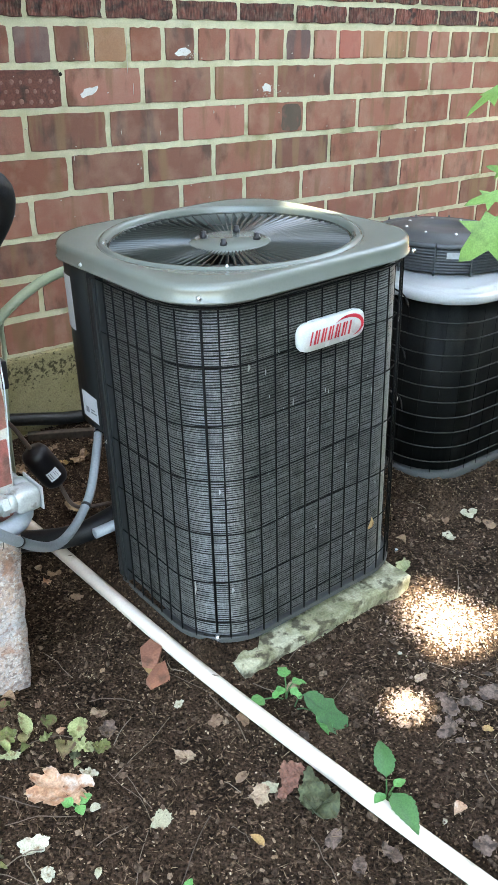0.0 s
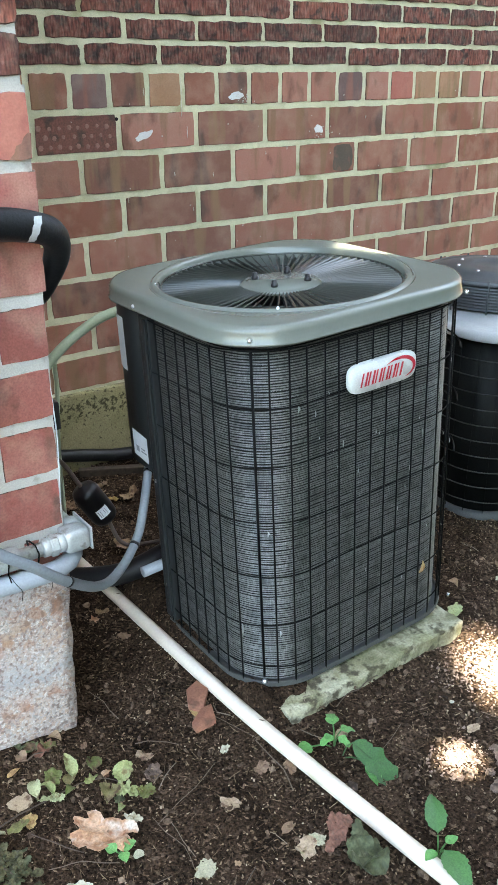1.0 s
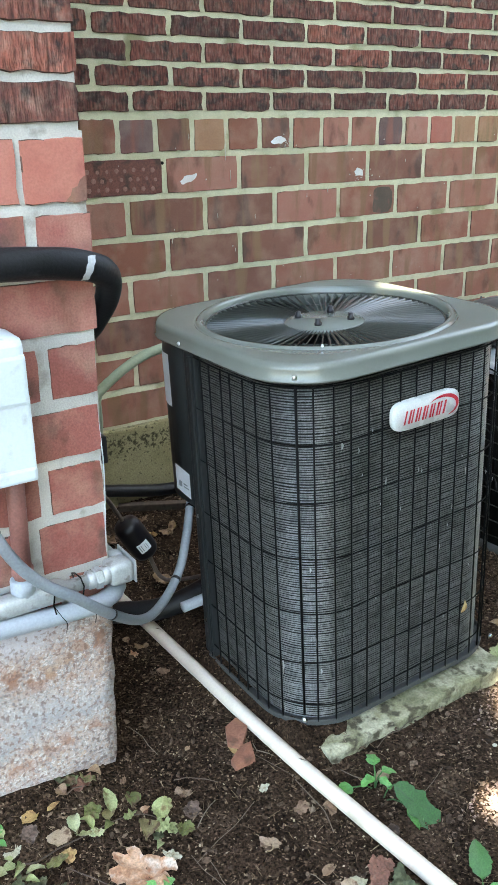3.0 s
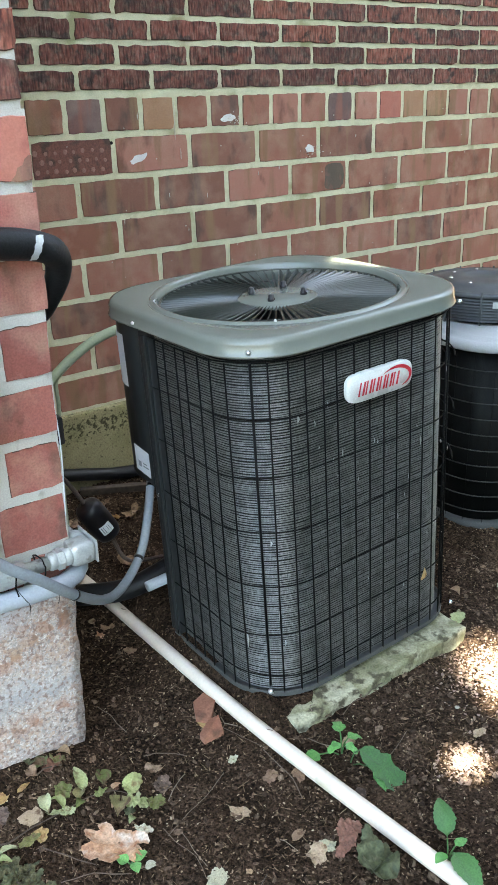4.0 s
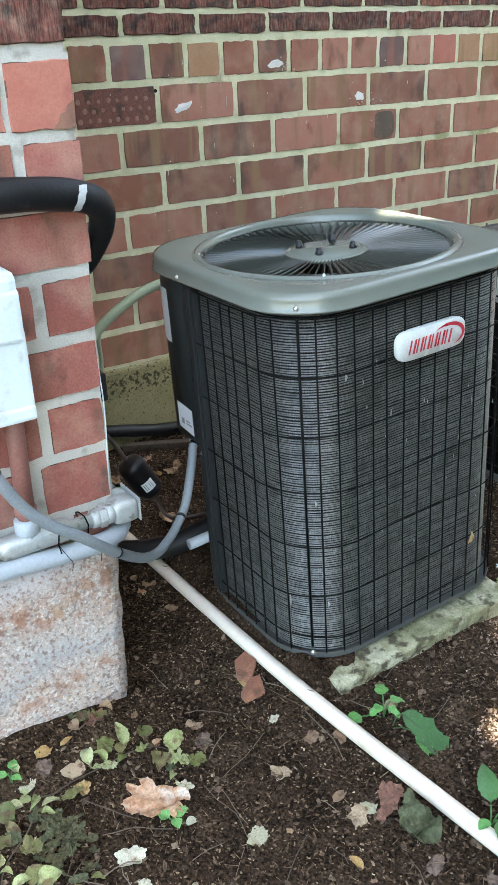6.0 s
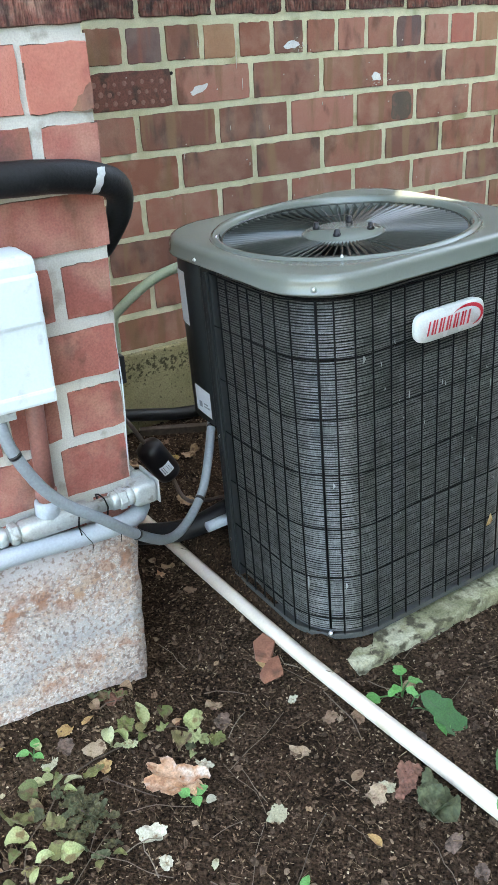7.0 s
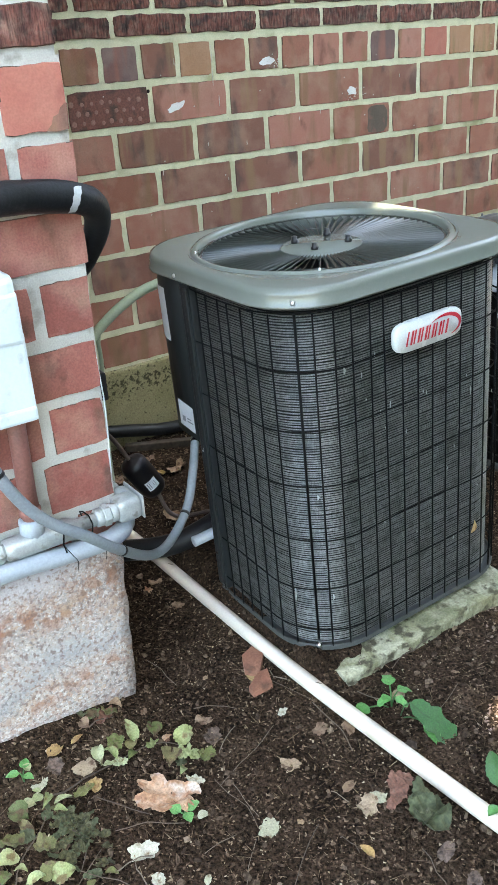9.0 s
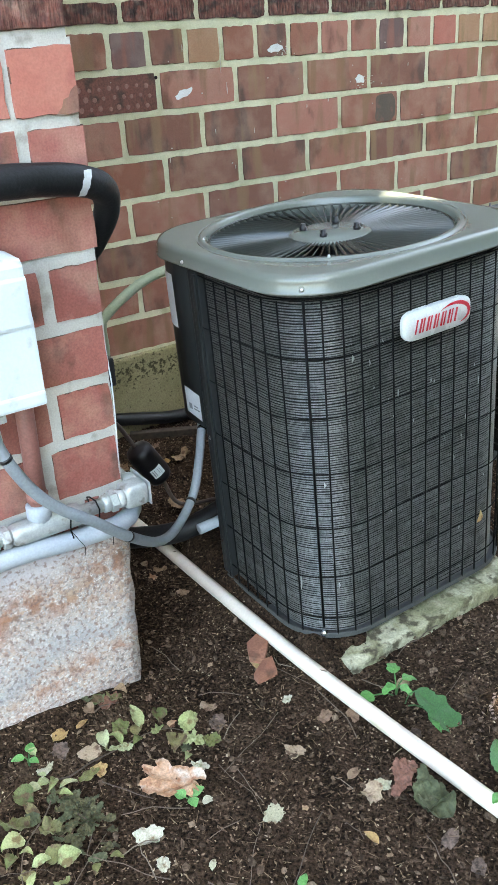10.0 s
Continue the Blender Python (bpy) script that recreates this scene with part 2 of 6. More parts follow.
M["leaf_moss"] = surface("leaf_moss", [(.036, .035, .015), (.080, .074, .032), (.050, .047, .021)], 55, 200, .5, .85, bump=.6, depth=.001, spots=((.12, .105, .05), 55, .38))
M["leaf_dull"] = surface("leaf_dull", [(.034, .044, .020), (.085, .096, .046), (.055, .060, .030)], 38, 220, .3, .8, bump=.6, depth=.001, spots=((.15, .145, .085), 34, .36))
M["leaf_bright"] = leafy("leaf_bright", [(.13, .25, .05), (.17, .30, .07)], .5, .35, ((.10, .20, .04), 50, .4))
M["leaf_tan"] = leafy("leaf_tan", [(.22, .14, .08), (.31, .21, .125), (.18, .11, .07), (.36, .27, .18)], .85, .1, ((.13, .075, .045), 70, .40))
M["leaf_yellow"] = leafy("leaf_yellow", [(.36, .23, .09), (.43, .30, .14)], .8, .2, ((.25, .14, .06), 90, .42))
M["leaf_pale"] = leafy("leaf_pale", [(.36, .34, .23), (.47, .45, .35)], .85, .1, ((.24, .17, .10), 70, .38))
M["leaf_pink"] = surface("leaf_pink", [(.24, .11, .06), (.42, .23, .13), (.50, .33, .22), (.33, .16, .09)], 40, 260, .3, .85, bump=.6, depth=.001, spots=((.58, .50, .42), 26, .38))
M["leaf_mat"] = surface("leaf_mat", [(.085, .055, .040), (.165, .115, .088), (.12, .078, .058)], 40, 260, .35, .9, bump=.6, depth=.001, spots=((.045, .030, .022), 60, .45))
M["leaf_red"] = surface("leaf_red", [(.13, .062, .042), (.20, .095, .064), (.16, .072, .048)], 40, 260, .3, .85, bump=.6, depth=.001, spots=((.27, .17, .12), 40, .36))
M["shard"] = surface("shard", [(.24, .098, .060), (.30, .135, .085)], 30, 260, .15, .9, bump=.5, depth=.002, spots=((.15, .07, .045), 26, .4))
M["twig"] = surface("twig", [(.07, .05, .038), (.13, .095, .07), (.20, .16, .12)], 30, 300, .3, .9, bump=.5, depth=.001, per_object=True)
M["bark"] = surface("bark", [(.06, .045, .035), (.10, .078, .06)], 8, 60, .4, .95, bump=1, depth=.02, stretch=(1, 1, .2))
M["lime"] = surface("lime", [(.62, .62, .60), (.72, .72, .70)], 30, 400, .1, .8, bump=.3, depth=.001)
M["fence_wood"] = surface("fence_wood", [(.05, .038, .028), (.075, .057, .042)], 3, 90, .25, .95, bump=.4, depth=.004)
# for the added slab overhead, out of view
M["soffit"] = surface("soffit", [(.34, .33, .31), (.40, .39, .365)], 4, 120, .1, .8, bump=.2, depth=.002)


def banded_stone(name):
    """Coarse sandy stone: grains of many colours in uneven sloping beds, some rusty, some blue-grey and fine."""
    m = bpy.data.materials.new(name)
    m.use_nodes = True
    nt, L = m.node_tree, m.node_tree.links.new
    b = nt.nodes["Principled BSDF"]
    geo = nt.nodes.new("ShaderNodeNewGeometry")

    def tex(kind, scale, detail=5):
        t = nt.nodes.new(kind)
        t.inputs["Scale"].default_value = scale
        if kind == "ShaderNodeTexNoise":
            t.inputs["Detail"].default_value = detail
        L(geo.outputs["Position"], t.inputs["Vector"])
        return t

    def ramp(src, *stops):
        r = nt.nodes.new("ShaderNodeValToRGB")
        while len(r.color_ramp.elements) < len(stops):
            r.color_ramp.elements.new(.5)
        for e, (at, c) in zip(r.color_ramp.elements, stops):
            e.position, e.color = at, (*c, 1) if isinstance(c, tuple) else (c, c, c, 1)
        L(src, r.inputs["Fac"])
        return r.outputs["Color"]

    def mix(f, a, c):
        x = nt.nodes.new("ShaderNodeMix")
        x.data_type = "RGBA"
        L(f, x.inputs["Factor"]), L(a, x.inputs["A"]), L(c, x.inputs["B"])
        return x.outputs["Result"]

    def calc(op, a, c):
        x = nt.nodes.new("ShaderNodeMath")
        x.operation = op
        for i, v in enumerate((a, c)):
            if isinstance(v, (int, float)):
                x.inputs[i].default_value = v
            else:
                L(v, x.inputs[i])
        return x.outputs[0]

    sep = nt.nodes.new("ShaderNodeSeparateXYZ")
    L(geo.outputs["Position"], sep.inputs[0])
    wob = tex("ShaderNodeTexNoise", 7, 4).outputs["Fac"]
    # height in the block, beds dipping to the west
    bed = calc("ADD", calc("ADD", calc("MULTIPLY", sep.outputs["Z"], 2.9), calc("MULTIPLY", calc("ADD", sep.outputs["X"], .55), -.35)), calc("MULTIPLY", calc("SUBTRACT", wob, .5), .45))
    ground_col = ramp(bed, (.0, (.44, .39, .37)), (.22, (.52, .47, .44)), (.34, (.56, .52, .47)), (.46, (.29, .30, .315)), (.56, (.46, .45, .44)), (.74, (.46, .38, .33)), (.90, (.43, .395, .39)), (1.0, (.49, .47, .49)))
    much = ramp(bed, (.0, .7), (.30, .9), (.40, .75), (.48, .25), (.58, .7), (.78, 1.0), (.90, .8), (1.0, .15))
    vo = tex("ShaderNodeTexVoronoi", 170)
    vf = tex("ShaderNodeTexVoronoi", 400)
    pick = nt.nodes.new("ShaderNodeSeparateXYZ")
    L(vo.outputs["Color"], pick.inputs[0])
    pick2 = nt.nodes.new("ShaderNodeSeparateXYZ")
    L(vf.outputs["Color"], pick2.inputs[0])
    grain_col = ramp(pick.outputs["X"], (.0, (.19, .155, .14)), (.18, (.42, .38, .36)), (.40, (.36, .19, .12)), (.58, (.48, .43, .39)), (.74, (.44, .26, .15)), (.94, (.68, .65, .61)))
    fine_col = ramp(pick2.outputs["X"], (.0, (.24, .215, .205)), (.4, (.42, .39, .375)), (.7, (.42, .30, .245)), (1.0, (.64, .61, .58)))
    clump = ramp(tex("ShaderNodeTexNoise", 22, 4).outputs["Fac"], (.38, .0), (.50, 1.0))
    take = calc("MULTIPLY", calc("MULTIPLY", clump, much), ramp(pick.outputs["Y"], (.30, .0), (.45, 1.0)))
    col = mix(calc("MULTIPLY", much, .95), ground_col, fine_col)
    col = mix(calc("MULTIPLY", take, .6), col, grain_col)
    # rusty smears in the upper bed and a paler ochre vein low down
    smear = calc("MULTIPLY", ramp(tex("ShaderNodeTexNoise", 48, 8).outputs["Fac"], (.45, .0), (.56, 1.0)), ramp(bed, (.22, .0), (.32, .75), (.42, .0), (.62, .0), (.78, 1.0), (.93, .1)))
    col = mix(calc("MULTIPLY", smear, .95), col, ramp(wob, (.35, (.17, .095, .065)), (.5, (.33, .15, .085)), (.65, (.40, .27, .18))))
    dark = calc("MULTIPLY", ramp(tex("ShaderNodeTexNoise", 135, 5).outputs["Fac"], (.52, .0), (.63, 1.0)), .75)
    col = mix(dark, col, ramp(wob, (.3, (.13, .10, .095)), (.55, (.22, .13, .10)), (.7, (.18, .155, .15))))
    L(col, b.inputs["Base Color"])
    b.inputs["Roughness"].default_value = .93
    bp = nt.nodes.new("ShaderNodeBump")
    bp.inputs["Strength"].default_value, bp.inputs["Distance"].default_value = .7, .003
    hgt = calc("ADD", calc("MULTIPLY", vo.outputs["Distance"], calc("MULTIPLY", much, -.25)), tex("ShaderNodeTexNoise", 160, 5).outputs["Fac"])
    L(hgt, bp.inputs["Height"])
    L(bp.outputs["Normal"], b.inputs["Normal"])
    return m


M["stone"] = banded_stone("stone")


def mossy_footing(name):
    """Yellowish concrete with a pitted dark crust of moss in a ragged strip near its top."""
    m = surface(name, [(.21, .185, .095), (.29, .255, .14), (.24, .215, .11)], 5, 220, .18, .95, bump=.5, depth=.003, haze=((.16, .15, .06), 9, .6))
    nt, L = m.node_tree, m.node_tree.links.new
    b = nt.nodes["Principled BSDF"]
    old_col = b.inputs["Base Color"].links[0].from_socket
    geo = nt.nodes.new("ShaderNodeNewGeometry")
    sep = nt.nodes.new("ShaderNodeSeparateXYZ")
    L(geo.outputs["Position"], sep.inputs[0])
    n1 = nt.nodes.new("ShaderNodeTexNoise")
    n1.inputs["Scale"].default_value, n1.inputs["Detail"].default_value, n1.inputs["Roughness"].default_value = 85, 4, .7
    L(geo.outputs["Position"], n1.inputs["Vector"])
    strip = nt.nodes.new("ShaderNodeValToRGB")
    el = strip.color_ramp.elements
    el[0].position, el[0].color = .0, (0, 0, 0, 1)
    el[1].position, el[1].color = 1.0, (.02, .02, .02, 1)
    for at, v in ((.58, .01), (.72, .10), (.84, .15), (.93, .05)):
        el.new(at).color = (v, v, v, 1)
    sc = nt.nodes.new("ShaderNodeMath")
    sc.operation, sc.inputs[1].default_value = "MULTIPLY", 4.35
    L(sep.outputs["Z"], sc.inputs[0])
    L(sc.outputs[0], strip.inputs["Fac"])
    add = nt.nodes.new("ShaderNodeMath")
    add.operation = "ADD"
    L(n1.outputs["Fac"], add.inputs[0]), L(strip.outputs["Color"], add.inputs[1])
    cut = nt.nodes.new("ShaderNodeMapRange")
    cut.inputs["From Min"].default_value, cut.inputs["From Max"].default_value = .60, .68
    L(add.outputs[0], cut.inputs["Value"])
    mx = nt.nodes.new("ShaderNodeMix")
    mx.data_type = "RGBA"
    mx.inputs["B"].default_value = (.055, .048, .02, 1)
    L(cut.outputs["Result"], mx.inputs["Factor"]), L(old_col, mx.inputs["A"])
    L(mx.outputs["Result"], b.inputs["Base Color"])
    return m


M["concrete_moss"] = mossy_footing("concrete_moss")

# ---- building helpers ----


def thing(name, at, label, category, group="", kind=""):
    ob = new(name)
    ob.location = at
    ob.empty_display_size = 0.05
    return tagged(ob, label, category, group, kind)


def mesh(name, verts, faces, material, smooth=False):
    me = bpy.data.meshes.new(name)
    me.from_pydata([tuple(v) for v in verts], [], faces)
    me.update()
    if material:
        me.materials.append(M[material])
    if smooth:
        me.polygons.foreach_set("use_smooth", [True] * len(me.polygons))
    return me


def part(name, me, parent, label="", at=None):
    """Links a mesh, given in world metres, as one object under a thing or part."""
    ob = new(name, me)
    if parent:
        ob.parent = parent
        if parent.type == "EMPTY":
            ob.matrix_parent_inverse = Matrix.Translation(-parent.location)
    if at is not None:
        ob.matrix_basis = at
    return tagged(ob, label) if label else ob


def merge(*pieces):
    verts, faces = [], []
    for v, f in pieces:
        o = len(verts)
        verts += [tuple(p) for p in v]
        faces += [tuple(i + o for i in q) for q in f]
    return verts, faces


def block(x0, x1, y0, y1, z0, z1, c=0.0):
    """A box with chamfered edges."""
    bm = bmesh.new()
    bmesh.ops.create_cube(bm, size=1)
    for v in bm.verts:
        v.co = ((x0 + x1) / 2 + v.co.x * (x1 - x0), (y0 + y1) / 2 + v.co.y * (y1 - y0), (z0 + z1) / 2 + v.co.z * (z1 - z0))
    if c:
        bmesh.ops.bevel(bm, geom=bm.edges[:], offset=c, segments=2, affect="EDGES", profile=0.6)
    bm.verts.index_update()
    out = [tuple(v.co) for v in bm.verts], [tuple(v.index for v in f.verts) for f in bm.faces]
    bm.free()
    return out


def smooth_line(pts, step=0.012):
    """Points of a curve that runs smoothly through pts."""
    p = [Vector(q) for q in pts]
    p = [p[0] * 2 - p[1], *p, p[-1] * 2 - p[-2]]
    out = []
    for a, b, c, d in zip(p, p[1:], p[2:], p[3:]):
        n = max(1, int((c - b).length / step))
        for i in range(n):
            t = i / n
            out.append(0.5 * (2 * b + (c - a) * t + (2 * a - 5 * b + 4 * c - d) * t * t + (3 * b - a - 3 * c + d) * t ** 3))
    return out + [p[-2]]


def tube(pts, r, seg=10, closed=False):
    """A round tube along points; r is one radius or one for each point."""
    pts = [Vector(q) for q in pts]
    n = len(pts)
    rs = r if isinstance(r, (list, tuple)) else [r] * n
    verts, faces, side = [], [], None
    for i, q in enumerate(pts):
        a = pts[(i - 1) % n] if closed else pts[max(0, i - 1)]
        b = pts[(i + 1) % n] if closed else pts[min(n - 1, i + 1)]
        d = (b - a).normalized()
        if side is None:
            side = d.cross(Vector((0, 0, 1)) if abs(d.z) < 0.9 else Vector((1, 0, 0))).normalized()
        side = (side - d * side.dot(d)).normalized()
        up = d.cross(side)
        for k in range(seg):
            w = 2 * math.pi * k / seg
            verts.append(q + rs[i] * (math.cos(w) * side + math.sin(w) * up))
    for i in range(n if closed else n - 1):
        for k in range(seg):
            a, b = i * seg, ((i + 1) % n) * seg
            faces.append((a + k, a + (k + 1) % seg, b + (k + 1) % seg, b + k))
    if not closed:
        faces += [tuple(range(seg))[::-1], tuple((n - 1) * seg + k for k in range(seg))]
    return verts, faces


def rod(a, b, r, seg=10):
    return tube([a, b], r, seg)


def ring(c, rad, r, seg=8, n=48):
    return tube([(c[0] + rad * math.cos(2 * math.pi * i / n), c[1] + rad * math.sin(2 * math.pi * i / n), c[2]) for i in range(n)], r, seg, True)


def turned(c, profile, n=24):
    """A body of revolution about the vertical through c: profile of (radius, z)."""
    verts = [(c[0] + r * math.cos(2 * math.pi * k / n), c[1] + r * math.sin(2 * math.pi * k / n), z) for r, z in profile for k in range(n)]
    faces = [(i * n + k, i * n + (k + 1) % n, (i + 1) * n + (k + 1) % n, (i + 1) * n + k) for i in range(len(profile) - 1) for k in range(n)]
    return verts, faces + [tuple(range(n))[::-1], tuple((len(profile) - 1) * n + k for k in range(n))]


def rounded(x0, x1, y0, y1, r, step=0.02):
    """The outline of a rectangle with round corners, anticlockwise from the back-left end of the left side."""
    pts = []
    for cx, cy, a in ((x0 + r, y0 + r, 180), (x1 - r, y0 + r, 270), (x1 - r, y1 - r, 0), (x0 + r, y1 - r, 90)):
        for k in range(11):
            w = radians(a + 9 * k)
            pts.append(Vector((cx + r * math.cos(w), cy + r * math.sin(w), 0)))
    out = []
    for a, b in zip(pts, pts[1:] + pts[:1]):
        n = max(1, int((b - a).length / step))
        out += [a.lerp(b, i / n) for i in range(n)]
    return out


def spaced(line, step, start=0.0):
    """Points at even steps along an open line, with the outward normal of an anticlockwise run."""
    out, run, want = [], 0.0, start
    for a, b in zip(line, line[1:]):
        d = (b - a).length
        while want <= run + d and d > 0:
            t = (b - a).normalized()
            out.append((a.lerp(b, (want - run) / d), Vector((t.y, -t.x, 0))))
            want += step
        run += d
    return out


def lofted(rings, close_first=False, close_last=False):
    n = len(rings[0])
    verts = [v for r in rings for v in r]
    faces = [(i * n + k, i * n + (k + 1) % n, (i + 1) * n + (k + 1) % n, (i + 1) * n + k) for i in range(len(rings) - 1) for k in range(n)]
    if close_first:
        faces.append(tuple(range(n))[::-1])
    if close_last:
        faces.append(tuple((len(rings) - 1) * n + k for k in range(n)))
    return verts, faces


# ---- ground ----


def spread(lo, hi, step, far):
    near = list(np.arange(lo, hi + 1e-6, step))
    d, left, right = step, [], []
    while d < far:
        d *= 1.5
        left.insert(0, lo - d)
        right.append(hi + d)
    return left + near + right


def ground_height(x, y):
    fade = 1.0 if abs(x) < 3 and abs(y) < 4 else 0.0
    h = 0.012 * noise.noise((x * 2.2, y * 2.2, 0.3)) + 0.007 * noise.noise((x * 9, y * 9, 1.7)) + 0.004 * noise.noise((x * 40, y * 40, 4.1))
    step = lambda a, b, v: min(1, max(0, (v - a) / (b - a)))
    left = step(-.292, -.262, x) * step(-1.235, -1.17, y) * step(.28, .1, x + .7 * (y + 1.2)) * step(-.1, -.16, x + .3 * (y + 1.2))
    bay = step(-.292, -.262, x) * step(.0, -.04, x) * step(-.94, -.88, y) * step(-.58, -.64, y)
    mud = step(-.30, -.27, x) * step(-.13, -.19, x) * step(-1.30, -1.26, y) * step(-1.0, -1.1, y)
    front = step(-1.275, -1.225, y) * step(-1.15, -1.19, y) * step(-.32, -.2, x) * step(.37, .31, x)
    bank = step(-.50, -.62, x) * (.55 + .45 * step(-.62, -.82, x)) * step(-1.115, -1.035, y)
    plinth = step(.50, .56, x) * step(1.16, 1.10, x) * step(-1.06, -1.0, y) * step(-.40, -.46, y)
    return h * fade - 0.004 + .055 * bank + .024 * plinth + (.014 + .012 * noise.noise((x * 14, y * 14, 8))) * front * (1 - left) + (.012 * noise.noise((x * 30, y * 30, 3)) - .002) * mud + 0.052 * bay * (1 - left) + 0.040 * left * step(-.5, -.6, y)


gx, gy = spread(-1.3, 1.7, 0.014, 600), spread(-2.3, 0.1, 0.014, 600)
gv = [(x, y, ground_height(x, y)) for y in gy for x in gx]
w = len(gx)
gf = [(j * w + i, j * w + i + 1, (j + 1) * w + i + 1, (j + 1) * w + i) for j in range(len(gy) - 1) for i in range(w - 1)]
ground = new("ground", mesh("ground", gv, gf, "soil", True))
tagged(ground, "bare dark brown soil with rotted mulch", "ground", kind="structure")

# ---- brick house ----


def brick_shape(name, L, H, D, rng, rough=0.0028):
    """One brick about its middle, face towards -y, with a worn uneven outline that sinks into the mortar."""
    edge, ph = [], rng.uniform(0, 90)
    for p, q, n in (((-1, -1), (1, -1), 8), ((1, -1), (1, 1), 4), ((1, 1), (-1, 1), 8), ((-1, 1), (-1, -1), 4)):
        for i in range(n):
            t = (i + (.07 if i == 0 else 0)) / n
            edge.append(((p[0] + (q[0] - p[0]) * t) * L / 2, (p[1] + (q[1] - p[1]) * t) * H / 2))
    c, front, back = 0.0016, [], []
    for x, z in edge:
        w = rough * (1.3 * noise.noise((x * 45 + ph, z * 45, ph)) + rng.uniform(-.45, .45))
        x, z = x * (1 + 2 * w / L), z * (1 + 2 * w / H)
        front.append((x * (1 - 2 * c / L), -D / 2 + rng.uniform(-.0004, .0004), z * (1 - 2 * c / H)))
        back.append((x, -D / 2 + .006, z))
    n = len(front)
    return mesh(name, front + back, [tuple(range(n))] + [(i, n + i, n + (i + 1) % n, (i + 1) % n) for i in range(n)], None)


shapes = {}


def lay_brick(parent, x0, x1, z0, z1, face, material, rng):
    """One brick whose face stands at y = face."""
    L, H = round(x1 - x0, 3), round(z1 - z0, 3)
    key = (L, H, material, rng.randrange(5))
    if key not in shapes:
        shapes[key] = brick_shape("brick", L, H, 0.05, rng, {"brick_dark": .0034, "brick_pink": .0015, "brick_orange": .0018}.get(material, .0020))
        shapes[key].materials.append(M[material])
        shapes[key].materials.append(M["edge_grime_shade"])
        # every underside gets the painted shadow line, some other edges the grime
        for f in shapes[key].polygons[1:]:
            f.material_index = 1 if f.normal.z < -.2 or rng.random() < .35 else 0
    ob = new("brick", shapes[key])
    ob.parent = parent
    ob.location = ((x0 + x1) / 2, face + 0.025 + rng.uniform(-.0012, .0012), (z0 + z1) / 2 + rng.uniform(-.001, .001))
    ob.rotation_euler = (0, rng.uniform(-.004, .004), 0)
    return ob


wall_v, wall_f = block(-0.75, 5.2, -0.0022, 0.26, 0.226, 3.0)
wall_north = new("wall_north", mesh("wall_north", wall_v, wall_f, "mortar"))
tagged(wall_north, "red brick house wall with pale green-grey mortar", "wall", kind="structure")
ledge = new("foundation_north", mesh("foundation_north", *block(-0.75, 5.2, -0.022, 0.26, -0.25, 0.228, 0.008), "concrete_moss"))
tagged(ledge, "stained yellowish concrete footing with moss under brick wall", "foundation", kind="structure")
low, high = block(-3.2, -0.5355, -1.0028, -0.72, 0.33, 1.062), block(-3.2, -0.532, -1.0028, -0.72, 1.062, 3.0)
low = ([(x + (.0085 if x > -1 and z > 1 else 0), y, z) for x, y, z in low[0]], low[1])
near_mass = merge(low, high)
wall_west = new("wall_west", mesh("wall_west", *near_mass, "mortar_white"))
tagged(wall_west, "red brick house corner with thick white mortar joints", "wall", kind="structure")
wall_return = new("wall_return", mesh("wall_return", *block(-0.80, -0.534, -0.719, 0.255, -0.25, 3.0), "brick_brown"))
tagged(wall_return, "plain masonry return of the house wall", "wall", kind="structure")

# added slab out of view: blocks sky light from the bay and the walls
shade_slab = new("shade_eave", mesh("shade_eave", *merge(block(-3.7, 5.7, -.20, .9, 3.0, 3.12), block(-3.7, -.10, -1.45, -.201, 3.0, 3.12)), "soffit"))
tagged(shade_slab, "unseen overhanging slab added above the walls to shade the bay", "roof", kind="structure")

# ---- far wall courses ----
rng = random.Random(4)
J = 0.014
HEAD, BED = 0.975, 0.1065
row_start = {1: 0.134, 2: 0.018, 3: 0.136, 4: 0.015, 5: 0.136, 6: 0.018, 7: 0.134}
special = {(1, -1): "brick_pattern", (1, 1): "brick_brown", (1, 3): "brick_brown", (2, 2): "brick_red", (2, 0): "brick_brown", (2, 5): "brick_red", (2, 6): "brick_red", (3, 0): "brick_brown", (3, 1): "brick_brown", (4, 1): "brick_brown"}
heads = ["brick_red", "brick_grey", "brick_brown", "brick_tan", "brick_red", "brick_brown", "brick_red", "brick_red", "brick_red", "brick_grey", "brick_red", "brick_orange", "brick_tan"]
for i in range(-2, 22):
    lay_brick(wall_north, (i - 1) * 0.112 + J / 2, i * 0.112 - J / 2, HEAD + .008, HEAD + 0.106 - .014, -0.005, heads[i] if 0 <= i < len(heads) else rng.choice(["brick_red", "brick_red", "brick_tan"]), rng)
for r in range(1, 8):
    top = HEAD - (r - 1) * BED
    if top - BED < 0.2:
        break
    for k in range(-2, 9):
        a = row_start[r] + k * 0.2425
        lay_brick(wall_north, a + J / 2, a + 0.2425 - J / 2, max(top - BED, 0.228) + .007, top - .008, -0.005, special.get((r, k), "brick_brown" if rng.random() < .08 else "brick_red"), rng)
DARK = 0.0605
for r in range(0, 7):
    z = HEAD + 0.106 + r * DARK
    for k in range(-1, 10):
        a = (0.043 if r % 2 == 0 else 0.163) + k * 0.2225 - 0.2225
        lay_brick(wall_north, a + J / 2, a + 0.2225 - J / 2, z + .006, z + DARK - .007, -0.007, "brick_dark", rng)
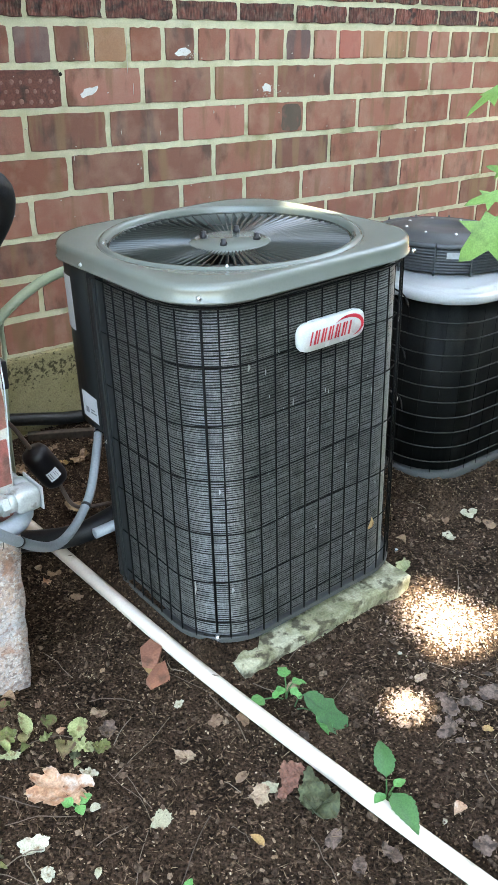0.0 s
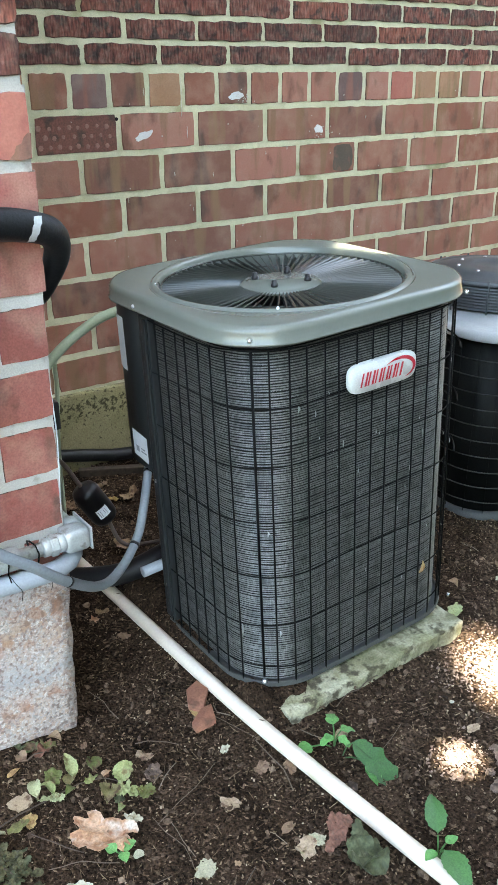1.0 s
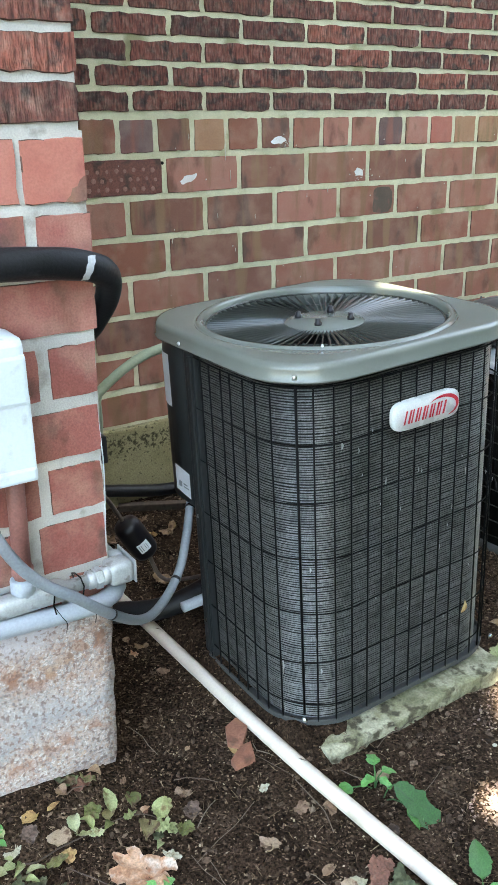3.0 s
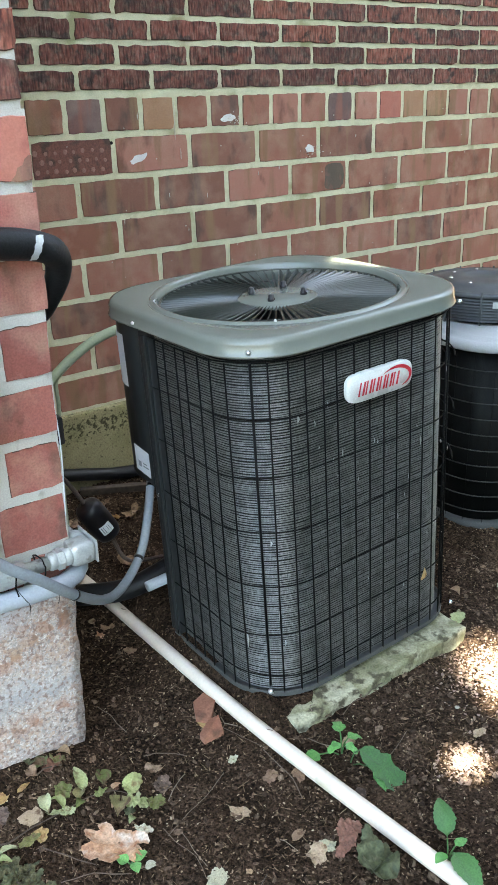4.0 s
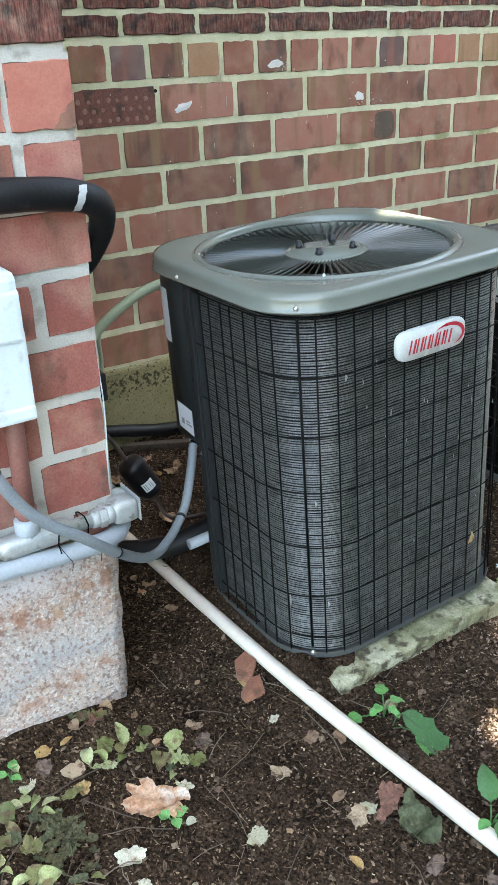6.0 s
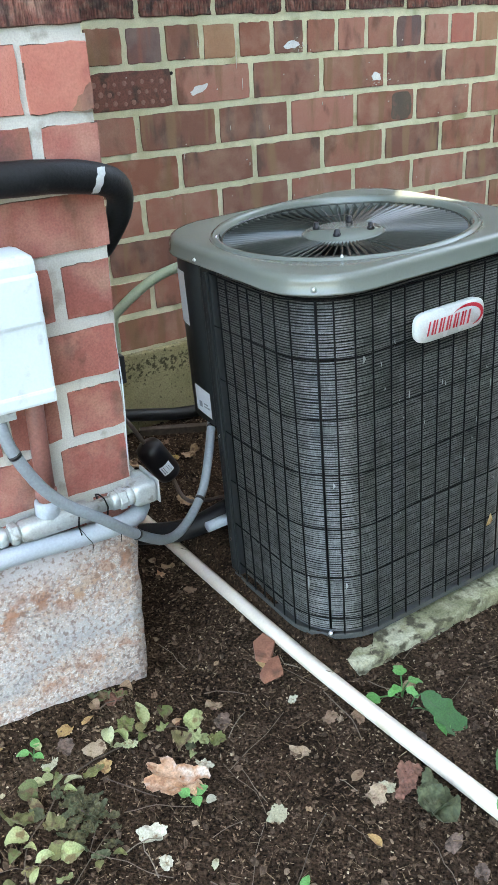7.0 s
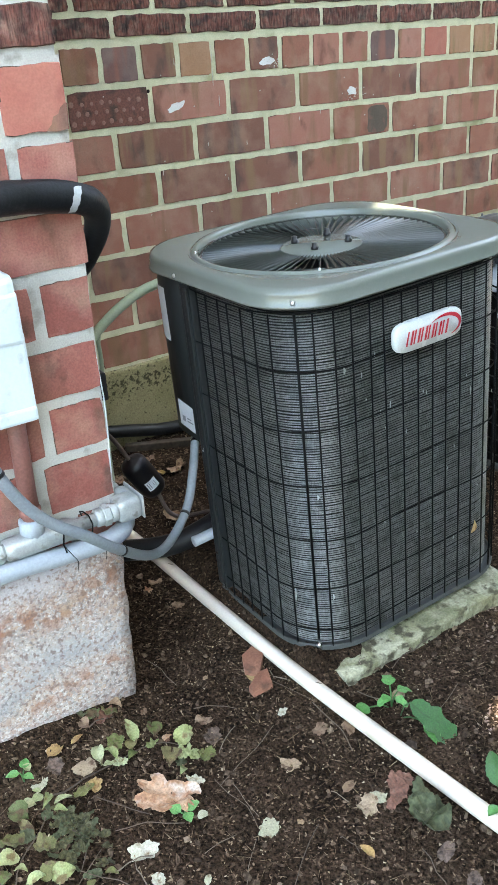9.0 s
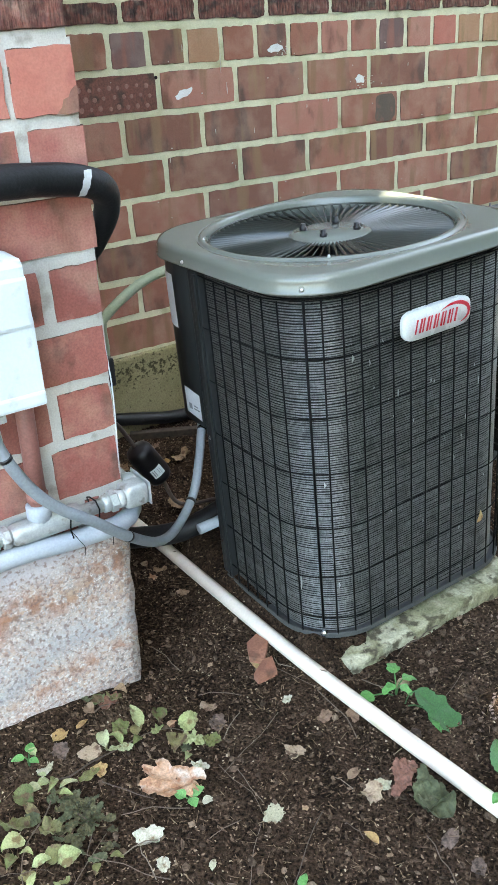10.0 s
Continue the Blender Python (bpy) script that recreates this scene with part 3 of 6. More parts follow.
# the plain run of the wall past those, in one part
rest = []
for r in range(0, 31):
    z = HEAD + 0.106 + r * DARK
    for k in range(-4, 24):
        a = (0.043 if r % 2 == 0 else 0.163) + (k - 1) * 0.2225
        if (r < 7 and -1 <= k < 10) or a < -0.74 or a > 5 or z > 2.9:
            continue
        rest.append(block(a + J / 2, a + 0.2225 - J / 2, -0.007, 0.03, z + .0055, z + DARK - .0055))
upper = part("upper_bricks", mesh("upper_bricks", *merge(*rest), "brick_dark"), wall_north)
tagged(upper, kind="stuff")
rest = []
for r in range(0, 8):
    top = HEAD - (r - 1) * BED
    for k in range(9, 20):
        a = row_start.get(r, 0.02) + k * 0.2425
        if top - BED > 0.2 and a > 2.0:
            rest.append(block(max(a, row_start.get(r, 0) + 9 * .2425 if r else 2.36) + J / 2, a + 0.2425 - J / 2, -0.005, 0.03, top - BED + .008, top - .008))
lower = part("lower_bricks", mesh("lower_bricks", *merge(*rest), "brick_red"), wall_north)
tagged(lower, kind="stuff")

# ---- near wall corner ----
near = [  # z0, z1, right end, joints to the left of it
    (.346, .400, -.535, (-.61, -.72), "brick_pink"), (.414, .496, -.535, (-.652, -.79), "brick_pink"), (.511, .585, -.533, (-.628, -.72), "brick_pink"),
    (.600, .676, -.532, (-.70, -.84), "brick_pink"), (.692, .771, -.530, (-.612, -.72), "brick_pink"), (.787, .866, -.525, (-.745, -.86), "brick_pink"),
    (.880, .956, -.523, (-.612, -.72), "brick_pink"), (.970, 1.054, -.527, (-.620, -.80), "brick_orange")]
rng = random.Random(9)
for z0, z1, xr, joints, m in near:
    right = xr
    for j, xj in enumerate((*joints, *[joints[-1] - .225 * k for k in range(1, 8)])):
        if xj < -2.6:
            break
        g = .003 if m == "brick_orange" else .008
        lay_brick(wall_west, xj + g, right, z0, z1, -1.006, m if j < 1 or m == "brick_orange" else "brick_pink", rng)
        right = xj - g
chip = [(-.5605, .971), (-.552, .979), (-.549, .988), (-.541, .991), (-.537, .999), (-.530, 1.004), (-.527, 1.003), (-.5275, .986), (-.529, .972), (-.545, .969)]
part("chipped_corner", mesh("chipped_corner", [(x, -1.0082 + .0006 * (i % 2), z) for i, (x, z) in enumerate(chip)], [tuple(range(10))], "brick_brown"), wall_west, "broken brown corner of one brick")
for r in range(0, 20):
    z = 1.072 + r * 0.0605
    right = -.530
    xj = -.655 if r % 2 else -.76
    while right > -2.4:
        lay_brick(wall_west, xj + .007, right, z, z + .049, -1.008, "brick_dark", rng)
        right, xj = xj - .007, xj - .225


def stone_block(x0, x1, y0, y1, z0, z1, amp, seed):
    bm = bmesh.new()
    bmesh.ops.create_cube(bm, size=1)
    bmesh.ops.subdivide_edges(bm, edges=bm.edges[:], cuts=34, use_grid_fill=True)
    for v in bm.verts:
        p = Vector(((x0 + x1) / 2 + v.co.x * (x1 - x0), (y0 + y1) / 2 + v.co.y * (y1 - y0), (z0 + z1) / 2 + v.co.z * (z1 - z0)))
        p.x -= (0.02 * (0.5 - v.co.z)) if v.co.x > 0.4 else 0
        d = Vector((noise.noise(p * 9 + Vector((seed, 0, 0))), noise.noise(p * 9 + Vector((0, seed, 3))), noise.noise(p * 9 + Vector((5, 0, seed)))))
        e = Vector((noise.noise(p * 38), noise.noise(p * 38 + Vector((9, 1, 0))), noise.noise(p * 38 + Vector((2, 7, 0)))))
        v.co = p + d * amp + e * amp * 0.6
    bm.verts.index_update()
    out = [tuple(v.co) for v in bm.verts], [tuple(q.index for q in f.verts) for f in bm.faces]
    bm.free()
    return out


base_stone = new("foundation_west", mesh("foundation_west", *stone_block(-1.35, -0.536, -1.014, -0.70, -0.12, 0.338, 0.006, 2.0), "stone", True))
tagged(base_stone, "rough grey and rust-stained stone block under brick corner", "foundation", kind="structure")
far_stone = new("foundation_west_end", mesh("foundation_west_end", *stone_block(-3.2, -1.36, -1.012, -0.70, -0.12, 0.338, 0.006, 7.0), "stone", True))
tagged(far_stone, "rough grey stone footing under brick wall", "foundation", kind="structure")

# ---- concrete pad ----
pv, pf = stone_block(-0.238, 0.212, -1.232, -0.60, -0.10, 0.040, 0.0055, 4.0)
pad = tagged(new("concrete_pad", mesh("concrete_pad", pv, pf, "pad", True)), "weathered concrete pad with moss under condenser", "pad")

pad.matrix_basis = Matrix.Translation((0, -.9, .036)) @ pose(0, 0, 0, 0, -2.4, 0) @ Matrix.Translation((0, .9, -.04))

# ---- large air conditioner ----
UX0, UX1, UY0, UY1, UR = -0.266, 0.254, -1.184, -0.6785, 0.12
EDGE = -0.852           # where the smooth corner panel ends on the left side
unit = thing("air_conditioner", ((UX0 + UX1) / 2, (UY0 + UY1) / 2, 0.044), "dark grey square outdoor condenser with wire guard and metal lid", "air conditioner")
UC = Vector(((UX0 + UX1) / 2, (UY0 + UY1) / 2, 0))


def coil_line(inset):
    """From the left side's panel edge round the front and right to the back, anticlockwise."""
    x0, x1, y0, y1, r = UX0 + inset, UX1 - inset, UY0 + inset, UY1 - inset, UR - inset
    pts = [Vector((x0, EDGE - .02, 0)), Vector((x0, y0 + r, 0))]
    for cx, cy, a in ((x0 + r, y0 + r, 180), (x1 - r, y0 + r, 270), (x1 - r, y1 - r, 0)):
        for k in range(1 if pts[-1] == Vector((cx - r, cy, 0)) else 0, 13):
            t = radians(a + 7.5 * k)
            pts.append(Vector((cx + r * math.cos(t), cy + r * math.sin(t), 0)))
    return pts + [Vector((x0 + 0.2, y1, 0))]


line = [p for p, _ in spaced(coil_line(0.012), 0.016)]
norms = [n for _, n in spaced(coil_line(0.012), 0.016)]
levels, z, rng = [], 0.0535, random.Random(15)
while z < 0.704:
    levels += [(z, 0.0012), (z + 0.0019, -0.0002), (z + 0.0020, -0.0040), (z + 0.0034, -0.0040)]
    z += 0.0044 + rng.uniform(-.0007, .0009)
cv = [(p + n * d) + Vector((0, 0, zz + .0011 * noise.noise((k * .45, j // 4 * 1.7, 0)))) for j, (zz, d) in enumerate(levels) for k, (p, n) in enumerate(zip(line, norms))]
n = len(line)
cf = [(i * n + k, i * n + k + 1, (i + 1) * n + k + 1, (i + 1) * n + k) for i in range(len(levels) - 1) for k in range(n - 1)]
coil_mesh = mesh("coil", cv, cf, "coil")
# the recessed strips take the dark colour, deepening their own shade
coil_mesh.materials.append(M["coil_gap_shade"])
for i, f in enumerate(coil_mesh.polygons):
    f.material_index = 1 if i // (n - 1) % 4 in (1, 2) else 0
coil = part("coil", coil_mesh, unit, "grey finned coil with lint and dirt")
inner = [p - n * 0.03 for p, n in zip(line, norms)]
# black sheet behind the fins in place of the unlit interior
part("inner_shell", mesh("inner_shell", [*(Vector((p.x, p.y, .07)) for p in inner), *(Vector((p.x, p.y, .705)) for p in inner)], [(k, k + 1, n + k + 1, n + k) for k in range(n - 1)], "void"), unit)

loop = lambda pts, z: [Vector((p.x, p.y, z)) for p in pts]


def grow(pts, d):
    """The same outline moved out by d."""
    out = []
    for i, p in enumerate(pts):
        t = (pts[(i + 1) % len(pts)] - pts[i - 1]).normalized()
        out.append(p + Vector((t.y, -t.x, 0)) * d)
    return out


rimp = [(p, q) for p, q in spaced(coil_line(0.0), 0.014)]
prof = ((-.02, .047), (.0038, .047), (.0048, .048), (.0048, .0575), (.0040, .0585), (.0020, .0585), (.0012, .0570), (.0005, .050), (-.016, .050))
k = len(rimp)
part("base_pan", mesh("base_pan", [Vector((p.x + q.x * d, p.y + q.y * d, zz)) for d, zz in prof for p, q in rimp], [(i * k + j, i * k + j + 1, (i + 1) * k + j + 1, (i + 1) * k + j) for i in range(len(prof) - 1) for j in range(k - 1)], "rim_paint"), unit, "scuffed grey base rim")
part("base_floor", mesh("base_floor", *block(-.035, UX1 - .045, UY0 + .045, UY1 - .045, .046, .052), "rim_paint"), unit)

# corner cabinet at the back left with its open bay below
x0, y1, r = UX0, UY1, UR
cabline = [Vector((x0 + 0.2, y1, 0))] + [Vector((x0 + r + r * math.cos(radians(90 + 7.5 * k)), y1 - r + r * math.sin(radians(90 + 7.5 * k)), 0)) for k in range(13)] + [Vector((x0, EDGE, 0)), Vector((x0 + 0.012, EDGE + .003, 0))]
k = len(cabline)
cabinet = part("service_panel", mesh("service_panel", [*loop(cabline, .384), *loop(cabline, .715), *loop([p + (UC - p) * .06 for p in cabline], .384)], [(i, i + 1, k + i + 1, k + i) for i in range(k - 1)] + [(i + 1, i, 2 * k + i, 2 * k + i + 1) for i in range(k - 1)], "panel_paint", True), unit, "smooth dark grey painted corner panel")
part("panel_floor", mesh("panel_floor", *block(UX0 + .008, -.06, EDGE + .002, UY1 - .075, .384, .394), "panel_paint"), unit)
# black sheets close the bay; its deep shade is in their colour
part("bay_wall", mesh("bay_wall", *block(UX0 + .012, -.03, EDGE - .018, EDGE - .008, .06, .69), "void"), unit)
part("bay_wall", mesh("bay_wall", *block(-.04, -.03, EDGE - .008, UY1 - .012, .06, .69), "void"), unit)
part("corner_post", mesh("corner_post", *block(UX0 - .003, UX0 + .02, EDGE - .040, EDGE - .004, .058, .70, .004), "panel_paint"), unit, "dark painted corner post")
part("post_flange", mesh("post_flange", *block(UX0 - .009, UX0 - .003, EDGE - .036, EDGE - .026, .07, .695, .002), "panel_paint"), unit)

# lid
lid_line = rounded(UX0 - .007, UX1 + .008, UY0 - .008, UY1 + .008, UR + .002, 0.016)
FR = 0.2276
ang = [math.atan2(p.y - UC.y, p.x - UC.x) for p in lid_line]
circ = lambda rad, zz: [Vector((UC.x + rad * math.cos(a), UC.y + rad * math.sin(a), zz)) for a in ang]
LID = 0.703
shoulder = [(.0105 * (1 - math.cos(radians(a))) - .0005, .0215 + .0105 * math.sin(radians(a))) for a in (0, 15, 30, 45, 60, 75, 90)]
rings = [loop(grow(lid_line, -.012), LID + .005), loop(grow(lid_line, -.0005), LID + .0025), loop(grow(lid_line, .0026), LID + .002), loop(grow(lid_line, .0034), LID + .0035), loop(grow(lid_line, .0026), LID + .006), loop(grow(lid_line, .0012), LID + .008),
         *[loop(grow(lid_line, -o), LID + h) for o, h in shoulder], loop(grow(lid_line, -.0125), LID + .0321),
         circ(FR + .0165, LID + .0323), circ(FR + .0150, LID + .0318), circ(FR + .0135, LID + .0303), circ(FR + .0120, LID + .0303), circ(FR + .0100, LID + .0325), circ(FR + .008, LID + .0342), circ(FR + .005, LID + .0348), circ(FR + .001, LID + .0345), circ(FR - .0015, LID + .0325), circ(FR - .003, LID + .029), circ(FR - .005, LID + .018), circ(FR - .006, LID + .0), circ(FR - .007, LID - .05)]
lid = part("lid", mesh("lid", *lofted(rings), "cap_paint", True), unit, "satin grey-green painted steel lid")
# black disc below the vanes, painted as the shade in the well
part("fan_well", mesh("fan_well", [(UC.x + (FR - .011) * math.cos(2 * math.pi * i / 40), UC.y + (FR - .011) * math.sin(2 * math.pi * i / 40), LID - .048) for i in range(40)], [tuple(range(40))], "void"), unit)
guard = part("fan_guard", mesh("fan_guard", *merge(ring((UC.x, UC.y, LID + .022), FR - .007, .002, 8, 64), ring((UC.x, UC.y, LID + .014), .15, .0014, 6, 56)), "vane_paint", True), unit, "grey radial fan guard")
vane_v = []
for i in range(9):
    t = i / 8
    rad = 0.066 + (FR - .009 - 0.066) * t
    sw = 0.05 * math.sin(t * math.pi) * 0.25
    zz = LID + .0185 + .001 * math.sin(t * math.pi) + .004 * t
    for dz, dt in ((-.011, -.0076), (.0, -.0006), (.0, .0006), (-.011, -.0064)):
        vane_v.append((rad * math.cos(sw) - dt * math.sin(sw), rad * math.sin(sw) + dt, zz + dz))
vane_f = [(i * 4 + a, i * 4 + (a + 1) % 4, i * 4 + 4 + (a + 1) % 4, i * 4 + 4 + a) for i in range(8) for a in range(4)]
vane = mesh("vane", vane_v, vane_f, "vane_paint", True)
for i in range(78):
    part("vane", vane, guard, at=pose(UC.x, UC.y, 0, 0, 0, 360 * i / 78))
part("hub", mesh("hub", *turned((UC.x, UC.y), [(.0, LID + .012), (.074, LID + .012), (.0765, LID + .0165), (.0755, LID + .0185), (.070, LID + .0195), (.062, LID + .0205), (.060, LID + .0225), (.0, LID + .0230)], 40), "cap_paint", True), guard, "round grey motor plate")
for a in (39, 129, 219, 309):
    c = (UC.x + .050 * math.cos(radians(a)), UC.y + .050 * math.sin(radians(a)))
    part("bolt", mesh("bolt", *turned(c, [(.007, LID + .022), (.007, LID + .0275), (.0052, LID + .0285), (.005, LID + .034), (.003, LID + .0352)], 10), "black_plastic", True), guard, "black bolt")
for a in range(4):
    bl = []
    for s in range(7):
        t = s / 6
        rad = .06 + .15 * t
        for e, dz in ((-.5, -.018), (.5, .012)):
            th = radians(90 * a + 20) + e * (0.9 - .25 * t)
            bl.append((UC.x + rad * math.cos(th), UC.y + rad * math.sin(th), LID - .025 + dz))
    part("fan_blade", mesh("fan_blade", bl, [(2 * s, 2 * s + 1, 2 * s + 3, 2 * s + 2) for s in range(6)], "panel_paint", True), unit)


def screw(at, normal, parent, r=.005):
    d = Vector(normal).normalized()
    v, f = tube([Vector(at) - d * .002, Vector(at) + d * .002, Vector(at) + d * .0045], [r * 1.15, r * 1.1, r * .55], 10)
    return part("screw", mesh("screw", v, f, "screw", True), parent, "small bright screw head")


c45 = math.sqrt(.5)
cx, cy = UX0 + UR, UY0 + UR
screw((cx - (UR + .009) * c45, cy - (UR + .009) * c45, LID + .011), (-1, -1, .1), lid, .004)
screw((cx - (UR + .005) * c45, cy - (UR + .005) * c45, .060), (-1, -1, 0), unit)
screw((UX0 - .0075, EDGE - .004, LID + .010), (-1, 0, .1), lid, .0032)
screw((UX1 - .055, UY0 - .0085, LID + .011), (0, -1, .1), lid, .004)
screw((UX0 - .004, EDGE - .022, .375), (-1, 0, 0), unit, .004)
screw((UX0 - .004, EDGE - .022, .14), (-1, 0, 0), unit, .004)
screw((UC.x - .212, UC.y + .09, LID + .0340), (0, 0, 1), lid, .0024)
screw((UC.x - .145, UC.y - .182, LID + .0340), (0, 0, 1), lid, .0024)
screw((UX1 - .035, UY0 + .005, .066), (.5, -1, 0), unit, .004)

# wire guard round the coil
gl = [p for p, _ in spaced(coil_line(-.001), 0.012)]
hoop = lambda zz: mesh("hoop", *tube([Vector((p.x, p.y, zz + .002 * math.sin(i * .21 + zz * 40))) for i, p in enumerate(gl)], .0014, 6), "wire", True)
wires = part("wire_guard", hoop(.694), unit, "black wire guard")
for zz in (.60, .495, .39, .285, .182, .09):
    part("hoop", hoop(zz), wires)
wire = mesh("wire", *rod((0, 0, .056), (0, 0, .694), .0016, 6), "wire", True)
rng = random.Random(3)
for i, (p, nn) in enumerate(spaced(coil_line(-.0035), 0.0335, 0.012)):
    if (p - Vector((cx - UR * c45, cy - UR * c45, 0))).length < .014:
        continue
    bulge = 0.022 if p.x > UX1 - .004 and p.y < -.8 else 0.0
    part("wire", wire, wires, at=pose(p.x + nn.x * bulge, p.y + nn.y * bulge, 0, rng.uniform(-.25, .25), rng.uniform(-.25, .25), 0))
part("wire", mesh("wire", *rod((cx - (UR + .006) * c45, cy - (UR + .006) * c45, .075), (cx - (UR + .006) * c45, cy - (UR + .006) * c45, .695), .0024, 6), "wire", True), wires)
for zz in (.60, .495, .39):
    part("bent_wire", mesh("bent_wire", *tube(smooth_line([(UX1 - .03, UY0 + .018, zz), (UX1 + .012, UY0 + .06, zz - .004), (UX1 + .024, UY0 + .10, zz + .004), (UX1 + .022, UY0 + .2, zz)]), .0017, 6), "wire", True), wires)

# badge: white plate with red bars in place of letters and a red swoosh
def badge_point(u, v, d=0.0):
    return Vector((.0 + u, UY0 - .006 - d, .617 + v))


bl, n = [], 64
for dd, s in ((-.002, .97), (.004, 1.0), (.009, .985), (.011, .94)):
    r_ = []
    for i in range(n):
        t = 2 * math.pi * i / n
        e = .28
        u = .0755 * s * math.copysign(abs(math.cos(t)) ** e, math.cos(t))
        v = .0255 * s * math.copysign(abs(math.sin(t)) ** .62, math.sin(t))
        r_.append(badge_point(u, v + .0, dd))
    bl.append(r_)
badge = part("badge", mesh("badge", *lofted(bl, False, True), "badge_white", True), unit, "white oblong badge with red marks")
for i in range(12):
    a = -.055 + i * .0078 + .0012 * (i % 2)
    b, c, d, sk = a + (.0046 if i % 2 else .0036), -.0130, .0105, .006
    part("mark", mesh("mark", [badge_point(a, c, .0125), badge_point(b, c, .0125), badge_point(b + sk, d, .0125), badge_point(a + sk, d, .0125)], [(0, 1, 2, 3)], "badge_red"), badge, "red bar")
sw = []
for i in range(25):
    t = radians(-75 + 215 * i / 24)
    wd = .0032 * math.sin(math.pi * i / 24) + .0003
    sw += [badge_point(.0385 + (.030 + wd) * math.cos(t) - .012 * (i / 24) ** 2, .0005 + (.0185 + wd) * math.sin(t), .0125), badge_point(.0385 + (.030 - wd) * math.cos(t) - .012 * (i / 24) ** 2, .0005 + (.0185 - wd) * math.sin(t), .0125)]
part("swoosh", mesh("swoosh", sw, [(2 * i, 2 * i + 1, 2 * i + 3, 2 * i + 2) for i in range(24)], "badge_red"), badge, "red swoosh")

st = part("sticker", mesh("sticker", [(UX0 - .0015, EDGE + .066, .402), (UX0 - .0015, EDGE + .010, .396), (UX0 - .0015, EDGE + .010, .450), (UX0 - .0015, EDGE + .066, .456)], [(0, 1, 2, 3)], "sticker"), cabinet, "small white paper label")
part("print", mesh("print", *merge(*[([(UX0 - .002, EDGE + .055 - a, .412 + b), (UX0 - .002, EDGE + .055 - a - c, .412 + b), (UX0 - .002, EDGE + .055 - a - c, .412 + b + d), (UX0 - .002, EDGE + .055 - a, .412 + b + d)], [(0, 1, 2, 3)]) for a, b, c, d in ((.0, .0, .012, .012), (.018, .002, .022, .003), (.018, .008, .016, .003))]), "print_grey"), st)
ps = []
for i in range(5):
    t = radians(150 + 7 * i)
    q = Vector((x0 + r + (r + .0015) * math.cos(t), y1 - r + (r + .0015) * math.sin(t), 0))
    ps += [q + Vector((0, 0, .575)), q + Vector((0, 0, .678))]
part("sticker", mesh("sticker", ps, [(2 * i, 2 * i + 1, 2 * i + 3, 2 * i + 2) for i in range(4)], "sticker", True), cabinet, "white rating label")
part("drain_stub", mesh("drain_stub", *tube([(-.10, -.80, .142), (-.286, -.80, .137), (-.287, -.80, .137)], [.0115, .0115, .008], 16), "pvc_grey", True), unit, "pale plastic pipe stub")
unit.rotation_euler = (radians(-.59), radians(-2.56), radians(-.6))

# ---- second, older air conditioner ----
VX0, VX1, VY0, VY1, VR = 0.575, 1.085, -0.985, -0.475, 0.13
VC = Vector(((VX0 + VX1) / 2, (VY0 + VY1) / 2, 0))
old = thing("old_air_conditioner", (VC.x, VC.y, 0.0), "older black condenser with pale metal top band and louvred drum", "air conditioner")
vline = rounded(VX0, VX1, VY0, VY1, VR, 0.018)
part("body", mesh("body", *lofted([loop(grow(vline, -.012), .02), loop(grow(vline, -.012), .495)], True, True), "old_dark", True), old, "black coil body")
part("base_rim", mesh("base_rim", *lofted([loop(grow(vline, -.02), .014), loop(grow(vline, .003), .014), loop(grow(vline, .005), .018), loop(grow(vline, .004), .036), loop(grow(vline, -.006), .040), loop(grow(vline, -.02), .039)], True, True), "rim_paint", True), old, "dark base rim")
part("top_band", mesh("top_band", *lofted([loop(grow(vline, -.02), .492), loop(grow(vline, .010), .490), loop(grow(vline, .013), .493), loop(grow(vline, .013), .506), loop(grow(vline, .009), .511), loop(grow(vline, -.003), .513), loop(grow(vline, -.010), .5125), loop(grow(vline, -.016), .516), loop(grow(vline, -.024), .5205), loop(grow(vline, -.032), .519), loop(grow(vline, -.05), .521)], True, True), "old_band", True), old, "pale weathered metal top band")
vhoop = lambda i: mesh("hoop", *tube([Vector((p.x, p.y, .07 + .0415 * i)) for p in grow(vline, .003)], .0016, 5, True), "old_wire", True)
vg = part("wire_guard", vhoop(9), old, "grey wire guard")
for i in range(9):
    part("hoop", vhoop(i), vg)
vw = mesh("wire", *rod((0, 0, .038), (0, 0, .49), .0008, 5), "wire", True)
for p, nn in spaced(grow(vline, .001) + [grow(vline, .001)[0]], .05):
    part("wire", vw, vg, at=pose(p.x, p.y, 0))
DR = .176
for i in range(8):
    z = .530 + .0074 * i
    part("louvre", mesh("louvre", *turned((VC.x, VC.y), [(DR - .03, z), (DR, z - .001), (DR + .002, z + .001), (DR - .028, z + .004)], 48), "old_grey", True), old)
# black cylinder for the shade behind the louvres
part("drum", mesh("drum", *turned((VC.x, VC.y), [(DR - .035, .52), (DR - .035, .59)], 40), "void", True), old)
part("drum_top", mesh("drum_top", *turned((VC.x, VC.y), [(DR - .01, .588), (DR + .001, .589), (DR + .002, .595), (DR - .001, .599), (DR - .006, .601), (DR - .012, .598), (DR - .02, .599), (.125, .606), (.12, .609), (.06, .612), (.055, .608), (.0, .607)], 48), "old_grey", True), old, "domed grey fan top")
for a in range(8):
    w_ = radians(45 * a + 12)
    screw((VC.x + .10 * math.cos(w_), VC.y + .10 * math.sin(w_), .608), (0, 0, 1), old, .0048)
